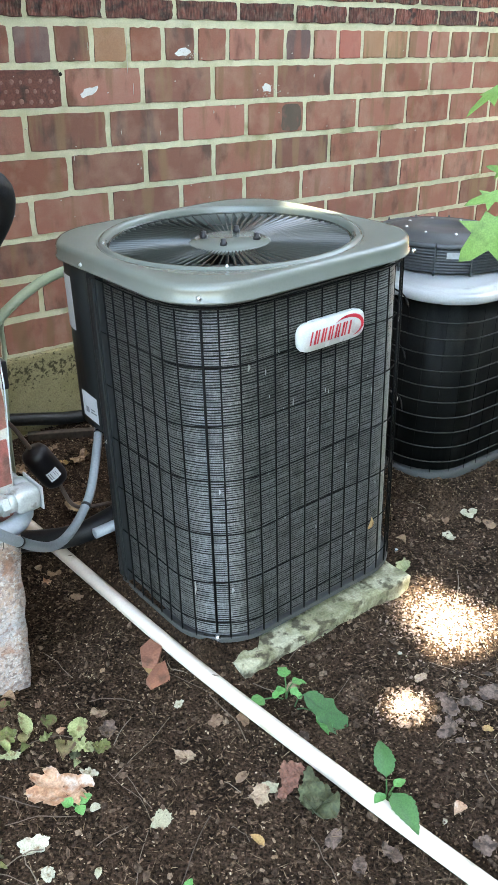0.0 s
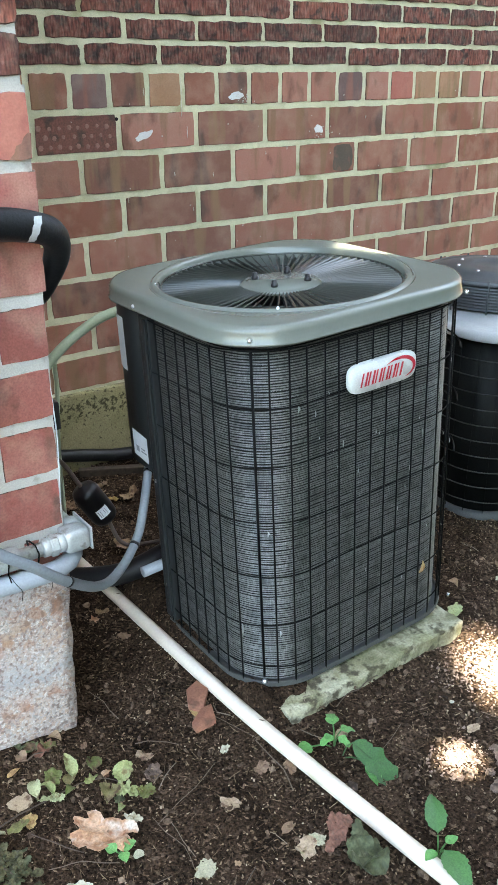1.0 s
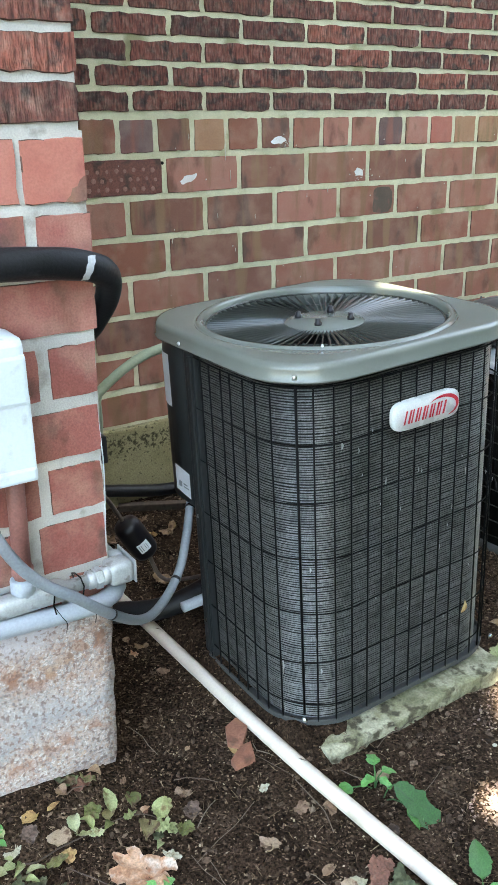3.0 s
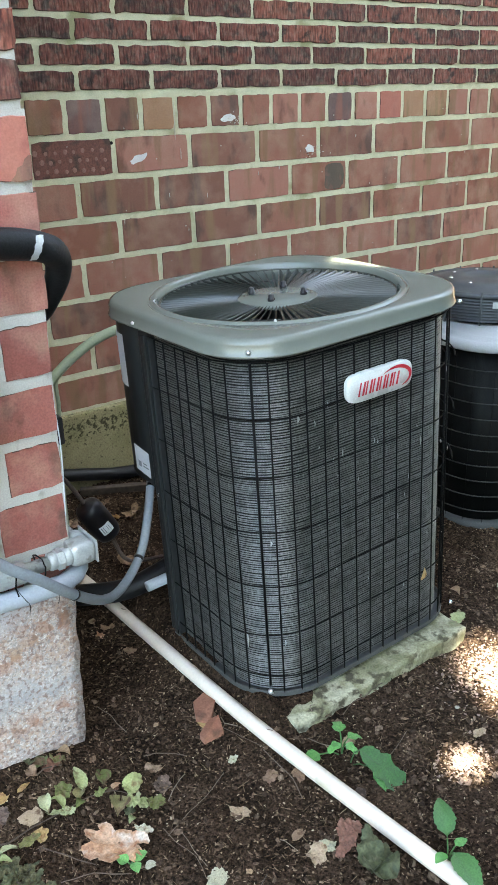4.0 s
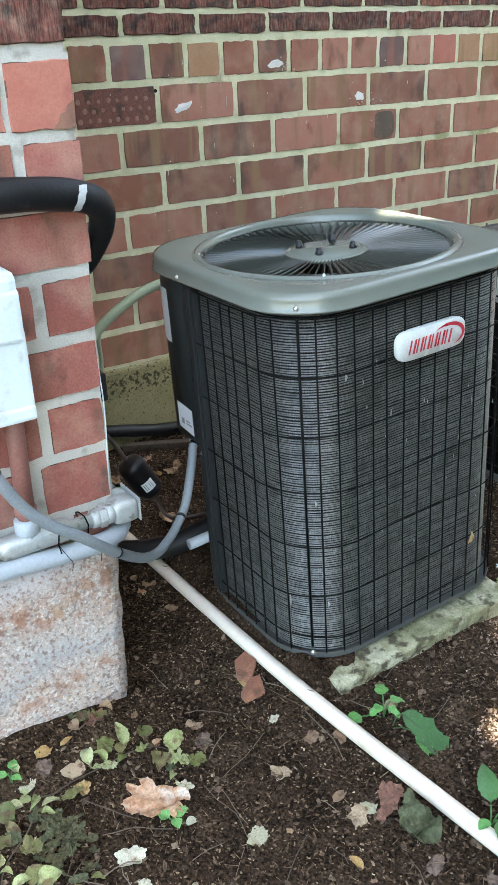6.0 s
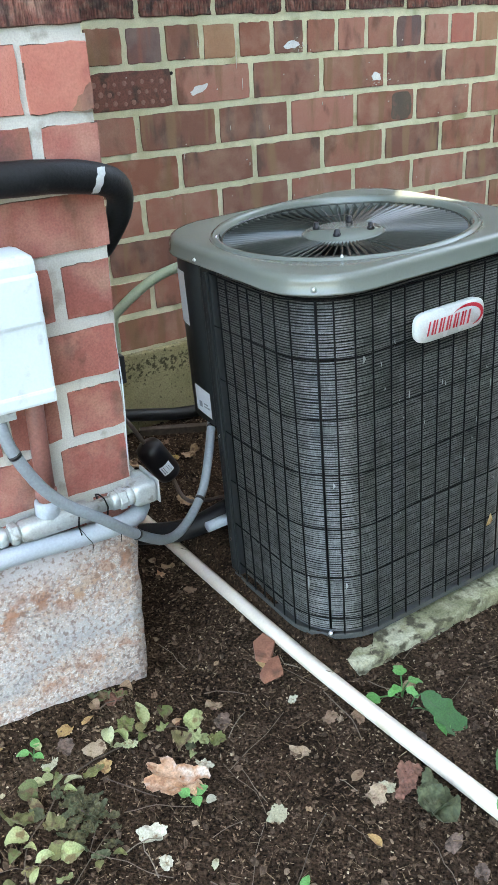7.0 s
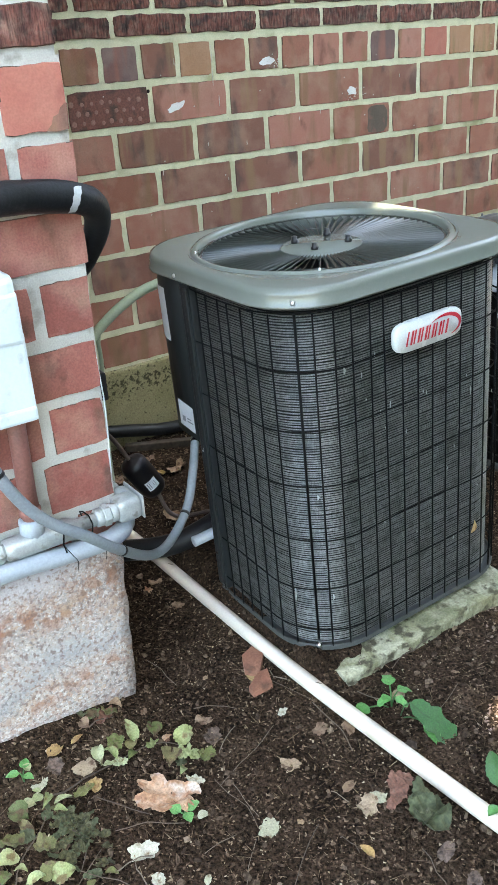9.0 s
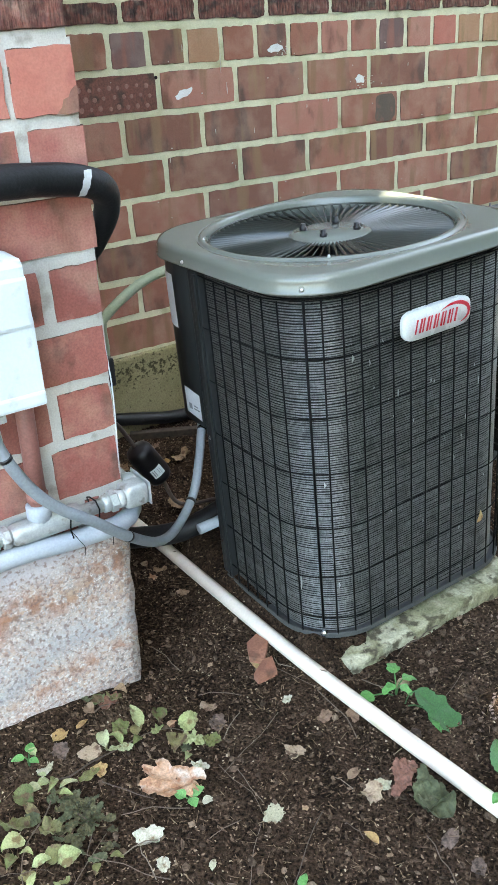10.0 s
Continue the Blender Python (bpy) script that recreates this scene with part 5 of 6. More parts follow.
big += [(-.337, -1.275, 20, .03, .022, "leaf_tan", "small tan leaf on the soil", 2, .4), (-.296, -1.299, 60, .034, .022, "leaf_tan", "small tan leaf against the pipe", 2, .4), (-.488, -1.17, 50, .035, .028, "leaf_mat", "small grey rotted leaf on the soil", 2, .4), (-.739, -1.088, 100, .035, .03, "leaf_mat", "small grey rotted leaf on the soil", 2, .4), (-.687, -1.062, 15, .026, .012, "leaf_yellow", "thin yellow leaf on the soil", 0, .2), (-.772, -1.101, 30, .03, .026, "leaf_pale", "small bleached leaf scrap on the soil", 2, .4), (-.696, -1.357, 70, .026, .02, "leaf_pale", "small bleached leaf scrap on the soil", 2, .4), (.565, -1.109, 20, .05, .035, "leaf_pale", "pale leaf fallen by the old condenser", 2, .4), (.451, -1.142, 70, .04, .028, "leaf_pale", "pale leaf fallen by the old condenser", 2, .4), (.565, -1.172, 60, .04, .03, "leaf_tan", "tan leaf fallen by the old condenser", 2, .4)]
for x, y, a, l, w_, m_, lab_, lb, cu in big:
    drop_leaf(x, y, a, l, w_, m_, rng, lab_, lb, cu)
kinds = [("leaf_tan", "small dry tan leaf on the soil"), ("leaf_tan", "small dry tan leaf on the soil"), ("leaf_pink", "small pinkish-brown leaf on the soil"), ("leaf_pale", "small bleached leaf scrap on the soil"), ("leaf_yellow", "small yellowed leaf on the soil")]
placed = 0
while placed < 95:
    x, y = rng.uniform(-1.0, 1.0), rng.uniform(-1.95, -.15)
    if (-.33 < x < .33 and -1.24 < y < -.5) or (x < -.5 and y > -1.03) or (.5 < x < 1.15 and -1.05 < y < -.4) or abs(x + .285) < .03:
        continue
    m_, lab_ = rng.choice(kinds)
    s = rng.uniform(.010, .032)
    drop_leaf(x, y, rng.uniform(0, 360), s, s * rng.uniform(.5, .9), m_, rng, lab_, rng.choice([0, 2, 2, 2]), rng.uniform(.3, .8))
    placed += 1

# wilted trailing branch with leaves by the stone


def trailing(stem, leaves, name, label, seed):
    """A fallen twig along stem; leaves: (x, y, length, width) lists for pale and olive ones."""
    rg = random.Random(seed)
    tb = thing(name, (stem[0][0], stem[0][1], 0), label, "branch")
    sp = smooth_line([(x, y, ground_height(x, y) + .008) for x, y in stem], .015)
    part("stem", mesh("stem", *tube(sp, [.0014 - .0007 * i / len(sp) for i in range(len(sp))], 6), "twig", True), tb)
    rows_ = [(m_, r_) for m_, rows in leaves for r_ in rows]
    if len(rows_) < 40:
        for q in sp[::2]:
            rows_.append((rg.choice(["leaf_olive", "leaf_wilt", "leaf_tan", "leaf_dull"]), (q.x + rg.gauss(0, .022), q.y + rg.gauss(0, .020), rg.uniform(.010, .028), rg.uniform(.007, .018))))
    for m_, (x, y, l, w_) in rows_:
        near_ = min(sp, key=lambda q: (q.x - x) ** 2 + (q.y - y) ** 2)
        a = math.degrees(math.atan2(y - near_.y, x - near_.x)) + rg.uniform(-35, 35)
        ragged = m_ in ("leaf_moss", "leaf_dull") or rg.random() < .35
        me = scrap_mesh("leaf", l * 1.1, w_ * 1.2, m_, rg, .25, rg.uniform(.4, .9)) if ragged else leaf_mesh("leaf", l * 1.15, w_ * 1.25, m_, rg, 0, rg.uniform(.25, .8), 13, .03)
        part("leaf", me, tb, at=pose(x, y, ground_height(x, y) + .004 + rg.uniform(0, .010), rg.uniform(-28, 28), rg.uniform(-18, 10), a) @ Matrix.Translation((0 if ragged else -l / 2, 0, 0)))
    return tb


trailing([(-.765, -1.127), (-.745, -1.135), (-.706, -1.129), (-.652, -1.125), (-.602, -1.125), (-.564, -1.140), (-.546, -1.164)],
         [("leaf_wilt", [(-.666, -1.108, .034, .019), (-.644, -1.134, .027, .014), (-.604, -1.093, .042, .021), (-.584, -1.135, .032, .014), (-.534, -1.151, .034, .025), (-.551, -1.186, .033, .022), (-.540, -1.197, .031, .022), (-.569, -1.208, .017, .011)]),
          ("leaf_olive", [(-.635, -1.101, .032, .025), (-.611, -1.114, .023, .018), (-.571, -1.109, .030, .023), (-.575, -1.179, .029, .029), (-.527, -1.214, .029, .024)]),
          ("leaf_pink", [(-.556, -1.135, .017, .015)])], "trailing_branch", "fallen twig with wilted pale green leaves on the soil", 3)
trailing([(-.765, -1.127), (-.783, -1.156), (-.803, -1.185), (-.846, -1.217), (-.867, -1.251), (-.88, -1.30)],
         [("leaf_wilt", [(-.782, -1.119, .019, .015), (-.800, -1.128, .023, .017), (-.755, -1.153, .026, .017), (-.765, -1.172, .021, .010), (-.862, -1.215, .032, .028), (-.855, -1.241, .019, .014), (-.844, -1.265, .025, .013), (-.809, -1.284, .031, .023), (-.864, -1.281, .021, .009), (-.830, -1.312, .021, .015)]),
          ("leaf_olive", [(-.818, -1.138, .032, .029), (-.816, -1.169, .033, .014), (-.855, -1.189, .044, .030), (-.820, -1.265, .031, .021), (-.812, -1.225, .032, .024), (-.718, -1.157, .034, .019), (-.876, -1.234, .019, .016)])], "trailing_branch", "fallen twig with olive wilted leaves beside the stone", 8)
trailing([(-.66, -1.055), (-.645, -1.05), (-.615, -1.055)], [("leaf_olive", [(-.645, -1.041, .023, .021), (-.621, -1.050, .026, .021)])], "trailing_branch", "small fallen sprig against the stone", 12)
rg = random.Random(13)
patch_ = lambda n_, s: [(-.762 + rg.gauss(0, .020), -1.232 + rg.gauss(0, .034), s * rg.uniform(.7, 1.3), s * rg.uniform(.3, .6)) for _ in range(n_)]
trailing([(-.778, -1.178), (-.765, -1.21), (-.755, -1.245), (-.782, -1.285)], [("leaf_moss", patch_(30, .021)), ("leaf_dull", patch_(26, .020)), ("leaf_olive", [(-.780, -1.316, .023, .011), (-.747, -1.308, .021, .010)])], "withered_clump", "clump of withered grey-green leaves on the soil", 13)


def cut_leaf(name, length, width, material, rng, lobes):
    """A lobed and toothed leaf along +x from its stalk; lobes: how many, the tip's among them."""
    n_, ph, rows = 66, rng.uniform(0, 50), 4
    verts, edge = [(length * .42, 0, 0)], []
    for i in range(n_):
        t = i / n_ * 2 * math.pi
        u = .5 - .5 * math.cos(t)
        half = math.sin(t) * (1 - .22 * u) * (1 - (.34 if lobes < 5 else .13) * (.5 + .5 * math.cos(math.pi * lobes * u + .6))) * (1 + (.16 if lobes >= 5 else .08) * ((i * 3 % 11) / 11 - .5) + .10 * noise.noise((i * .4, ph, 0)))
        edge.append((length * u, width * .56 * half))
    for k in range(1, rows + 1):
        f = k / rows
        for x, y in edge:
            q = (length * .42 + (x - length * .42) * f, y * f)
            verts.append((*q, .10 * width * noise.noise((q[0] * 60 + ph, q[1] * 60, 1)) + .22 * abs(q[1]) - .5 * q[0] ** 2 / length * .5))
    faces = [(0, 1 + i, 1 + (i + 1) % n_) for i in range(n_)]
    for k in range(rows - 1):
        o = 1 + k * n_
        faces += [(o + i, o + n_ + i, o + n_ + (i + 1) % n_, o + (i + 1) % n_) for i in range(n_)]
    return mesh(name, verts, faces, material, True)


def seedling(name, x, y, leaves, label, seed):
    """leaves: (dx, dy, height, length, width, turn, droop)"""
    rg = random.Random(seed)
    sd = thing(name, (x, y, 0), label, "plant")
    for dx, dy, h, l, w_, a, dr, *lobes in leaves:
        z0 = ground_height(x, y)
        part("stem", mesh("stem", *tube(smooth_line([(x, y, z0 - .005), (x + dx * .4, y + dy * .4, z0 + h * .7), (x + dx, y + dy, z0 + h)]), .0013, 6), "leaf_green", True), sd)
        shape_ = cut_leaf("leaf", l, w_, "leaf_green" if l > .04 else "leaf_fresh", rg, lobes[0]) if lobes and lobes[0] else leaf_mesh("leaf", l, w_, "leaf_green" if l > .05 else "leaf_fresh", rg, 0, .18, 17, .05 if l > .06 else .02)
        part("leaf", shape_, sd, at=pose(x + dx, y + dy, z0 + h, 0, dr, a))
    return sd


seedling("seedling", -.203, -1.306, [(.006, .012, .036, .032, .027, 60, -6, 3), (.010, -.004, .032, .028, .023, -12, 4, 3), (-.008, -.004, .030, .026, .022, 175, 4, 3), (.0, -.010, .028, .024, .020, -75, 8, 3), (-.040, .012, .012, .030, .030, 165, 5, 0)], "small green seedling with pale lobed leaves by the pad", 4)
seedling("seedling", -.206, -1.330, [(.012, -.014, .034, .112, .052, -78, 14, 7), (.014, -.045, .012, .05, .026, -100, 22, 0)], "seedling with one long ragged dark green leaf on the soil", 5)
seedling("seedling", -.233, -1.573, [(.010, .012, .040, .072, .034, 52, -4, 0), (-.003, -.012, .040, .076, .038, -108, 6, 0), (.010, -.003, .036, .024, .017, -8, 0, 0), (-.010, -.002, .034, .026, .018, 190, 0, 0)], "green seedling with long leaves beside the white pipe", 6)
seedling("seedling", -.790, -1.085, [(.004, .004, .02, .022, .016, 60, 0), (-.004, .0, .02, .022, .016, 170, 0), (.0, -.006, .018, .02, .014, -60, 0)], "tiny bright green seedling by the stone", 7)
seedling("seedling", -.610, -1.285, [(.0, .0, .014, .026, .022, 0, 0), (-.006, .0, .014, .022, .02, 120, 0), (.0, -.005, .014, .02, .018, -100, 0)], "tiny green sprout beside a large dry leaf", 8)
seedling("seedling", -.565, -1.505, [(.0, .0, .014, .024, .014, 30, 0), (-.005, .0, .012, .024, .014, 150, 0)], "tiny green sprout in the soil", 9)
drop_leaf(.262, -1.168, 20, .050, .030, "leaf_wilt", random.Random(10), "pale green curled leaf fallen beside the pad", 2, .5)

# pieces of broken terracotta
for pts, nm in ((((-.312, -1.033), (-.310, -1.070), (-.342, -1.102), (-.362, -1.083), (-.342, -1.044)), 0), (((-.345, -1.100), (-.329, -1.109), (-.339, -1.139), (-.383, -1.143), (-.378, -1.12)), 1)):
    sv = [(x, y, ground_height(x, y) + .002 + .006 * (i % 2)) for i, (x, y) in enumerate(pts)]
    sh = new("terracotta_shard", mesh("terracotta_shard", sv + [(x * .998, y * .998 - .001, z + .011) for x, y, z in sv], [tuple(range(5))[::-1], tuple(range(5, 10))] + [(i, (i + 1) % 5, 5 + (i + 1) % 5, 5 + i) for i in range(5)], "shard"))
    tagged(sh, "broken reddish terracotta shard on the soil", "shard", "terracotta shards")

caught = new("caught_leaf", leaf_mesh("caught_leaf", .028, .014, "leaf_yellow", random.Random(2), 0, .3))
caught.matrix_basis = pose(.106, -1.193, .178, 90, 0, 0) @ pose(0, 0, 0, 0, 0, 78)
tagged(caught, "small yellow leaf caught in the wire guard", "leaf")
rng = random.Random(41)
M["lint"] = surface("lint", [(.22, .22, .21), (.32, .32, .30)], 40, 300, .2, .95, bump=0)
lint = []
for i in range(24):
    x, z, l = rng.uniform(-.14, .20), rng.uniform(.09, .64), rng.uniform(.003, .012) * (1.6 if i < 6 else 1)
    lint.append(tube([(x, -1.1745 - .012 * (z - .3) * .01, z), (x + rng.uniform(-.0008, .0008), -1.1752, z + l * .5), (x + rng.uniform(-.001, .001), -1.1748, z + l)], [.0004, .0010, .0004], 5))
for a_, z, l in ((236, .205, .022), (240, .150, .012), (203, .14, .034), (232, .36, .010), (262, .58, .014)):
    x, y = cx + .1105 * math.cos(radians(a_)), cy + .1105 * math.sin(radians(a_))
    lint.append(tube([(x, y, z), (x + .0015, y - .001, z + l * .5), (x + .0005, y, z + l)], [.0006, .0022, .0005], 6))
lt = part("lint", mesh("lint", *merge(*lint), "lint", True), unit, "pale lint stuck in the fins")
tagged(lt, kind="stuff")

# twigs
rng = random.Random(31)
for a, b in (((-.132, -1.242), (-.034, -1.233)), ((-.223, -1.224), (-.182, -1.21)), ((-.31, -1.233), (-.32, -1.328)), ((-.451, -1.46), (-.439, -1.492)), ((-.566, -1.493), (-.472, -1.431)), ((-.364, -1.552), (-.386, -1.615)), ((-.407, -1.389), (-.398, -1.413)), ((-.706, -1.249), (-.628, -1.291)), ((-.744, -1.309), (-.691, -1.315)), ((-.705, -1.18), (-.661, -1.24)), ((-.475, -1.099), (-.428, -1.139)), ((-.498, -1.207), (-.454, -1.18)), ((-.615, -1.364), (-.572, -1.361)), ((-.781, -1.289), (-.71, -1.375)), ((-.713, -1.316), (-.714, -1.367)), ((-.897, -1.247), (-.842, -1.271))):
    pts = [(a[0] + (b[0] - a[0]) * t + rng.uniform(-.004, .004), a[1] + (b[1] - a[1]) * t + rng.uniform(-.004, .004), 0) for t in (-.1, .2, .5, .8, 1.1)]
    pts = [(x, y, ground_height(x, y) + .007 + .006 * math.sin(i * .8)) for i, (x, y, _) in enumerate(pts)]
    tw = new("twig", mesh("twig", *tube(smooth_line(pts, .012), rng.uniform(.0006, .0011), 6), "twig", True))
    tagged(tw, "thin dry grey-brown twig on the soil", "twig", "twigs on the soil")
for i in range(46):
    x, y = rng.uniform(-.95, .75), rng.uniform(-1.9, -1.0)
    if (x < -.5 and y > -1.06) or (-.3 < x < .35 and y > -1.26):
        continue
    a, l = rng.uniform(0, 6.28), rng.uniform(.04, .16)
    pts = [(x + l * t * math.cos(a) + rng.uniform(-.006, .006), y + l * t * math.sin(a) + rng.uniform(-.006, .006), ground_height(x + l * t * math.cos(a), y + l * t * math.sin(a)) + .004) for t in (0, .33, .66, 1)]
    tw = new("twig", mesh("twig", *tube(smooth_line(pts, .02), rng.uniform(.0005, .0011), 5), "twig", True))
    tagged(tw, "thin dry brown twig on the soil", "twig", "twigs on the soil")

# mulch chips


def chips(name, count, smin, smax, material, seed, label, thin=(.15, .6), heap=None):
    rg = np.random.default_rng(seed)
    P = rg.uniform((-1.15, -2.1), (1.5, -.02), (count, 2)) if heap is None else rg.normal(heap[:2], heap[2:], (count, 2))
    keep = ~((P[:, 0] > -.27) & (P[:, 0] < .3) & (P[:, 1] > -1.2) & (P[:, 1] < -.6)) & ~((P[:, 0] < -.54) & (P[:, 1] > -1.02))
    P = P[keep]
    verts, faces = [], []
    for x, y in P:
        l = rg.uniform(smin, smax)
        w_ = l * rg.uniform(*thin)
        a, t, r_ = rg.uniform(0, 6.28), rg.normal(0, .35), rg.normal(0, .5)
        m_ = pose(x, y, ground_height(x, y) + .001 + w_ * .2, math.degrees(r_), math.degrees(t), math.degrees(a))
        o = len(verts)
        th = min(.0025, w_ * .25)
        k_ = 4 if thin[1] < .2 else 6
        q = []
        for i in range(k_):
            t_ = 2 * math.pi * (i + rg.uniform(-.3, .3)) / k_
            f_ = rg.uniform(.6, 1.1)
            q.append((l / 2 * f_ * math.cos(t_), w_ / 2 * f_ * math.sin(t_), 0))
        verts += [tuple(m_ @ Vector(v)) for v in q] + [tuple(m_ @ Vector((v[0] * .8, v[1] * .75, th * rg.uniform(.4, 1.3)))) for v in q]
        faces += [tuple(range(o + k_, o + 2 * k_))] + [(o + i, o + (i + 1) % k_, o + k_ + (i + 1) % k_, o + k_ + i) for i in range(k_)]
    ob = new(name, mesh(name, verts, faces, material))
    return tagged(ob, label, "mulch", kind="stuff")


chips("mulch", 60000, .003, .012, "chips", 1, "dark rotted wood mulch scattered over the soil")
chips("leaf_crumbs", 6500, .006, .019, "litter", 4, "brown crumbs of rotted leaves on the soil", (.4, .9))
chips("straw", 20000, .007, .032, "straw", 3, "thin brown fibres and straw among the mulch", (.03, .08))
chips("mulch_flecks", 26000, .0014, .0060, "flecks", 2, "pale specks and crumbs among the mulch", (.25, .9))

# pale heaps centred on two sunbeams: part of the sun's glare is in their colour
chips("leaf_crumbs", 2300, .0025, .009, "sunspot_crumbs", 9, "pale pinkish leaf crumbs heaped to brighten the sunlit spots", (.4, .9), (.190, -1.345, .048, .050))
chips("leaf_crumbs", 520, .003, .010, "sunspot_crumbs", 12, "pale pinkish leaf crumbs heaped to brighten the sunlit spots", (.4, .9), (-.046, -1.450, .024, .015))

# ---- trees ----


def leaf_cloud(rng, count, centre, radii, size, beams, mats):
    """Many small separate leaves in a flattened cloud, left open along the sunbeams."""
    verts, faces = [], []
    C = np.array(centre)
    sd = np.array(sun_dir)
    w_, q = rng.uniform(0, 2 * math.pi, count), np.sqrt(rng.uniform(0, 1, count)) * (1 + .12 * np.sin(rng.uniform(0, 40, count)))
    P = np.stack([q * np.cos(w_), q * np.sin(w_), np.clip(rng.normal(0, .45, count), -1, 1) * np.sqrt(np.maximum(.08, 1.05 - q * q * .9))], 1) * np.array(radii) + C
    clear = np.full(count, 9.0)
    for bx, by, bz, r in beams:
        d = P - np.array((bx, by, bz))
        off = d - (d @ sd)[:, None] * sd
        clear = np.minimum(clear, np.linalg.norm(off, axis=1) - r)
    for p, room in zip(P[clear > 0], clear[clear > 0]):
        l = min(size * rng.uniform(.7, 1.25), max(.3 * size, 1.8 * room))
        m_ = pose(*p, rng.normal(0, 28), rng.normal(0, 28), rng.uniform(0, 360)) @ Matrix.Translation((-l / 2, 0, 0))
        q = [(0, 0, 0), (l * .35, -l * .36, -.02 * l), (l * .7, -l * .26, 0), (l, 0, -.08 * l), (l * .7, l * .26, 0), (l * .35, l * .36, -.02 * l)]
        o = len(verts)
        verts += [tuple(m_ @ Vector(v)) for v in q]
        faces += [(o, o + 1, o + 2, o + 3), (o, o + 3, o + 4, o + 5)]
    return verts, faces


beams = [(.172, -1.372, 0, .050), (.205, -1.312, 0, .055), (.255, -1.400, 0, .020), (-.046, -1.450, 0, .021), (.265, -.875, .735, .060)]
nr = np.random.default_rng(17)
M["crown"] = surface("crown", [(.04, .10, .02), (.07, .16, .035), (.05, .13, .03)], 3, 60, .2, .55, bump=0, per_island=True)
top = Vector((.2, -.95, .3)) + sun_dir * 6.2
tree = thing("tree", (3.1, -6.6, 0), "tall broadleaf tree shading the yard behind the viewer", "tree")
stem = smooth_line([(3.1, -6.6, -.1), (3.05, -6.4, 1.5), (2.9, -6.0, 3.2), (2.6, -5.3, 4.6), (2.4, -4.9, 5.2)], .25)
part("trunk", mesh("trunk", *tube(stem, [.24 - .011 * i for i in range(len(stem))], 12), "bark", True), tree)
for w_ in (0.3, 1.1, 3.9, 4.7, 5.5):
    pts = smooth_line([(2.6, -5.3, 4.6), (top.x + 1.0 * math.cos(w_) + .3, top.y + 1.0 * math.sin(w_) - .4, 5.3), (top.x + 1.9 * math.cos(w_), top.y + 1.9 * math.sin(w_), 5.8)], .3)
    part("limb", mesh("limb", *tube(pts, [.06 - .05 * i / len(pts) for i in range(len(pts))], 8), "bark", True), tree)
crown = part("crown", mesh("crown", *leaf_cloud(nr, 52000, tuple(top), (2.7, 2.7, .7), .115, beams, None), "crown"), tree, "dense green leafy crown with gaps")

# small leafy branch that hangs in from the right
rng = random.Random(77)
sap = thing("sapling", (.95, -1.62, 0), "young tree with lobed green leaves beside the condenser", "tree")
sp = smooth_line([(.95, -1.62, -.05), (.93, -1.60, .4), (.80, -1.55, .75), (.50, -1.47, .90), (.215, -1.365, .835)], .05)
part("trunk", mesh("trunk", *tube(sp, [.011 - .009 * i / len(sp) for i in range(len(sp))], 8), "bark", True), sap)
part("limb", mesh("limb", *tube(smooth_line([(.50, -1.47, .90), (.36, -1.40, .98), (.215, -1.33, 1.01)], .04), .0025, 6), "bark", True), sap)


def lobed_leaf(name, size, rng):
    """A five-lobed leaf in the xy plane from its stalk at the origin, along +x."""
    out = [(0, 0)]
    for a, r_ in ((-115, .45), (-80, .34), (-62, .78), (-38, .45), (-12, .80), (0, 1.0), (12, .80), (38, .45), (62, .78), (80, .34), (115, .45)):
        out.append((size * (.22 + r_ * .78 * math.cos(radians(a))), size * r_ * .78 * math.sin(radians(a))))
    verts = [(size * .25, 0, 0)] + [(x, y, -.25 * (x * x + y * y) / size + rng.uniform(-.01, .01) * size) for x, y in out]
    n_ = len(out)
    return mesh(name, verts, [(0, 1 + i, 1 + (i + 1) % n_) for i in range(n_)], "leaf_bright", True)


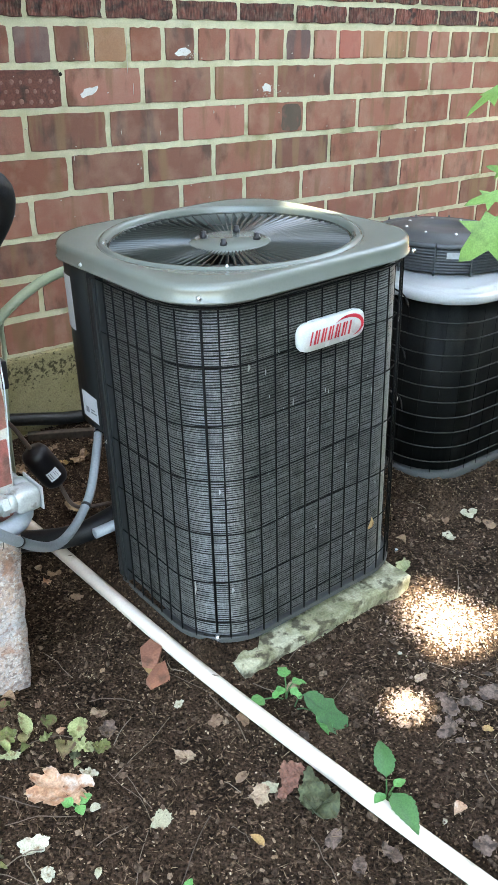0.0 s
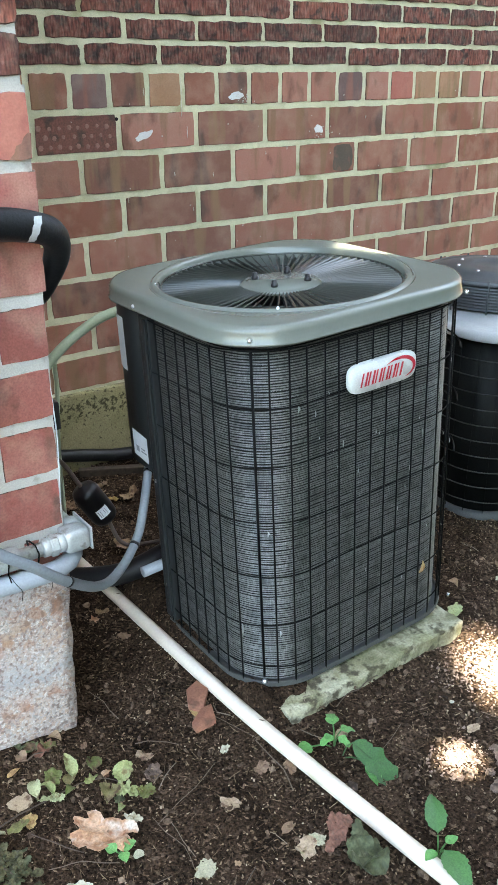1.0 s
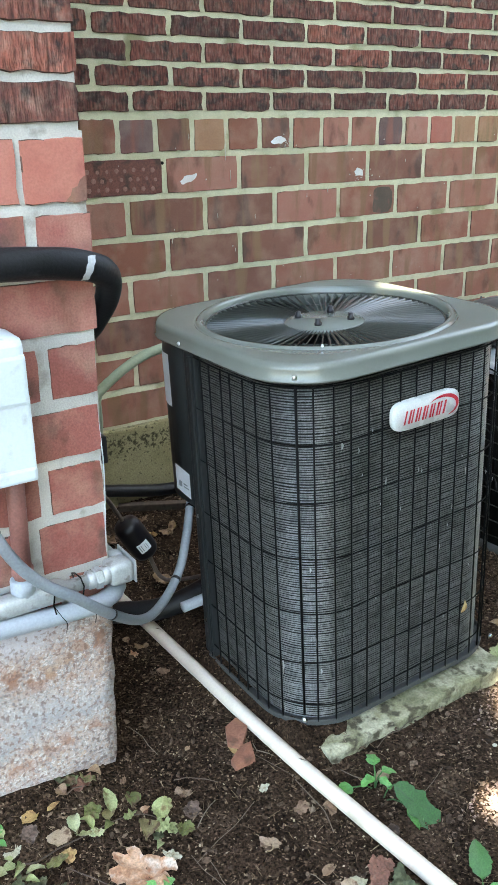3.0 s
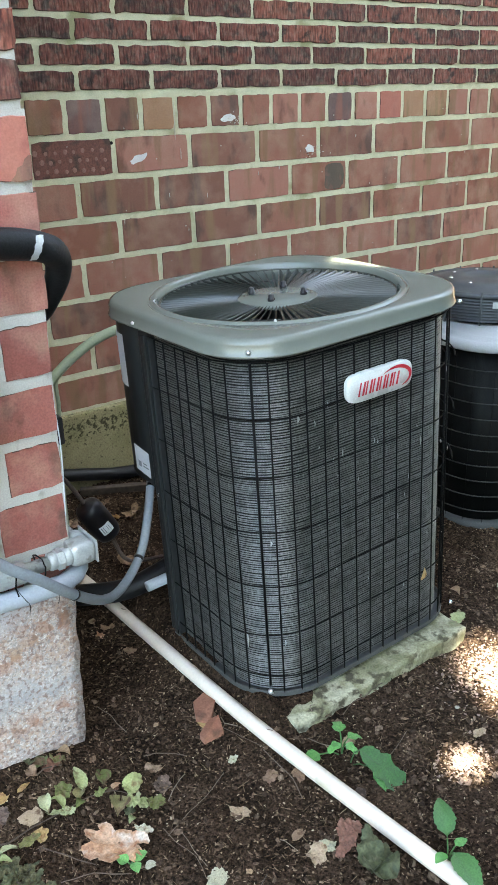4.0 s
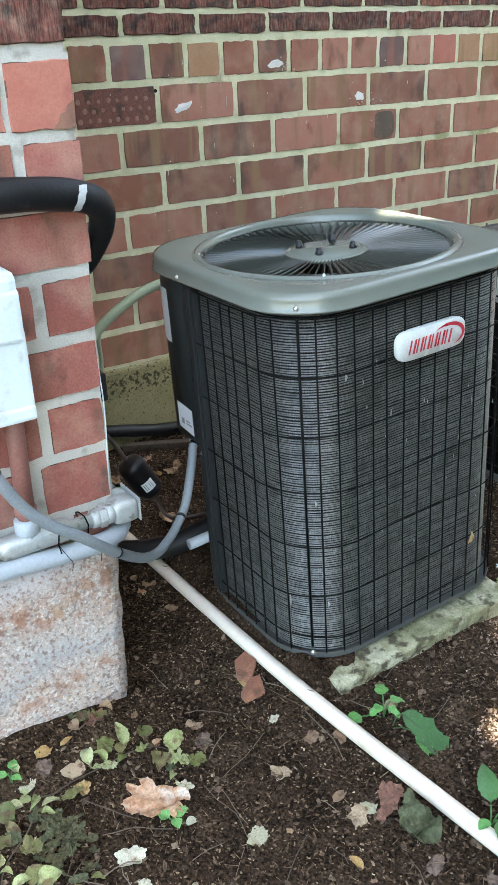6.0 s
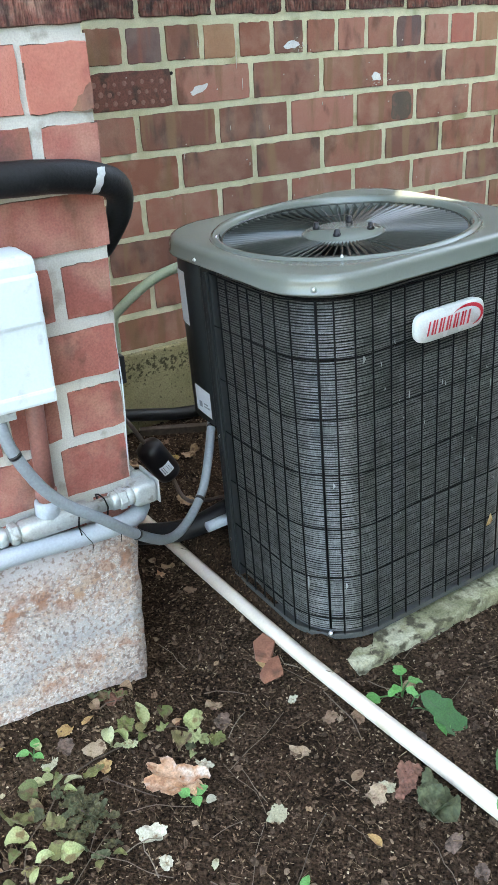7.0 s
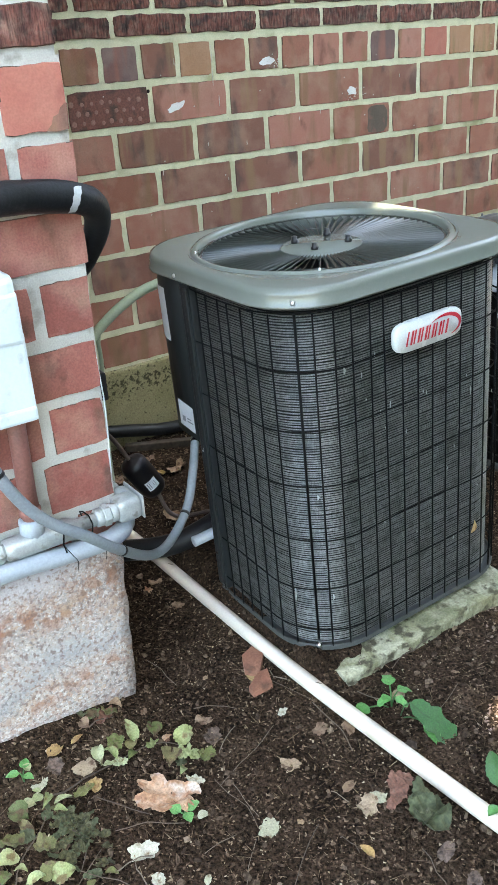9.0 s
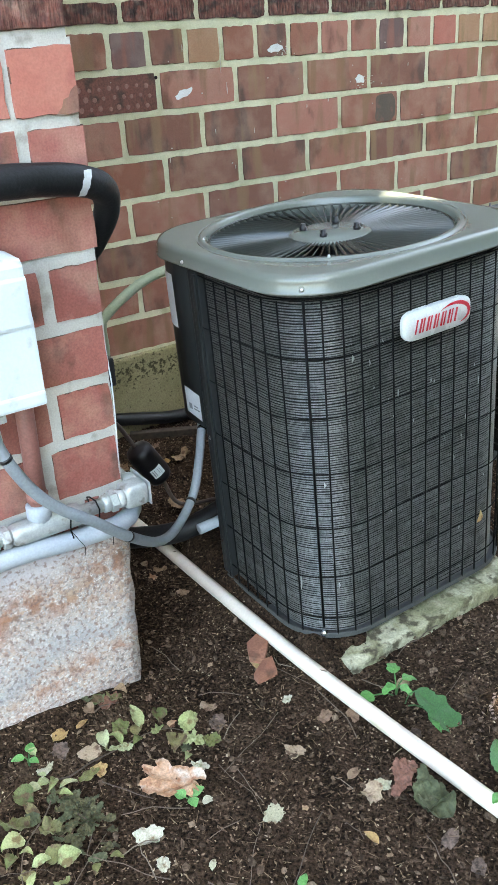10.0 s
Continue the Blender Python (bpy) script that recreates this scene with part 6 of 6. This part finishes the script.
FACE, LEFT = Vector((-.60, -.74, .30)).normalized(), Vector((-.774, .633, 0))
for base, down, spin, s in (((.192, -1.340, .800), 48, 8, .092), ((.200, -1.330, .838), 4, 52, .060), ((.203, -1.308, 1.003), 28, 66, .075), ((.201, -1.332, .872), -25, 30, .035), ((.215, -1.365, .83), 75, 20, .09), ((.26, -1.38, .86), -40, 25, .09), ((.30, -1.39, .86), 60, -20, .095),
                            ((.36, -1.42, .88), -70, 30, .09), ((.40, -1.43, .88), 90, 15, .09), ((.47, -1.46, .90), 40, 40, .10), ((.55, -1.48, .90), -60, -25, .10), ((.66, -1.51, .86), 70, 30, .09), ((.30, -1.37, .99), -50, 20, .09), ((.36, -1.40, .985), 60, 20, .09)):
    ax = (LEFT * math.cos(radians(down)) - Vector((0, 0, 1)) * math.sin(radians(down))).normalized()
    nz = (FACE - ax * FACE.dot(ax)).normalized()
    turn_ = Matrix.Rotation(radians(spin), 3, ax)
    nz = turn_ @ nz
    ay = nz.cross(ax)
    m_ = Matrix((ax, ay, nz)).transposed().to_4x4()
    m_.translation = base
    part("leaf", lobed_leaf("leaf", s, rng), sap, at=m_)

# unseen foliage added on the far side of the yard to block low light
shade_thicket = thing("shade_thicket", (3.2, -4.4, 0), "unseen green thicket added behind the viewer to darken the condenser front", "trees")
part("foliage", mesh("foliage", *leaf_cloud(np.random.default_rng(6), 11000, (.7, -5.3, 1.7), (2.3, 1.1, 2.4), .36, [(*q[:3], q[3] + .3) for q in beams], None), "crown"), shade_thicket)
part("foliage", mesh("foliage", *leaf_cloud(np.random.default_rng(5), 17000, (4.0, -4.2, 1.7), (4.0, 1.1, 2.4), .36, [(*q[:3], q[3] + .3) for q in beams], None), "crown"), shade_thicket)
# sparse leaves to the east, added against sheen on the coil's right corner
part("foliage", mesh("foliage", *leaf_cloud(np.random.default_rng(8), 600, (5.8, -1.5, 1.7), (1.1, 2.2, 2.4), .36, [(*q[:3], q[3] + .3) for q in beams], None), "crown"), shade_thicket)
for x_, y_ in ((6.0, -1.6), (-.9, -5.5), (.9, -4.5), (2.2, -4.4), (4.0, -4.6), (6.0, -4.4)):
    part("trunk", mesh("trunk", *tube(smooth_line([(x_, y_, -.1), (x_ + .1, y_, 2.0), (x_ - .1, y_ + .1, 4.5)], .4), .13, 10), "bark", True), shade_thicket)
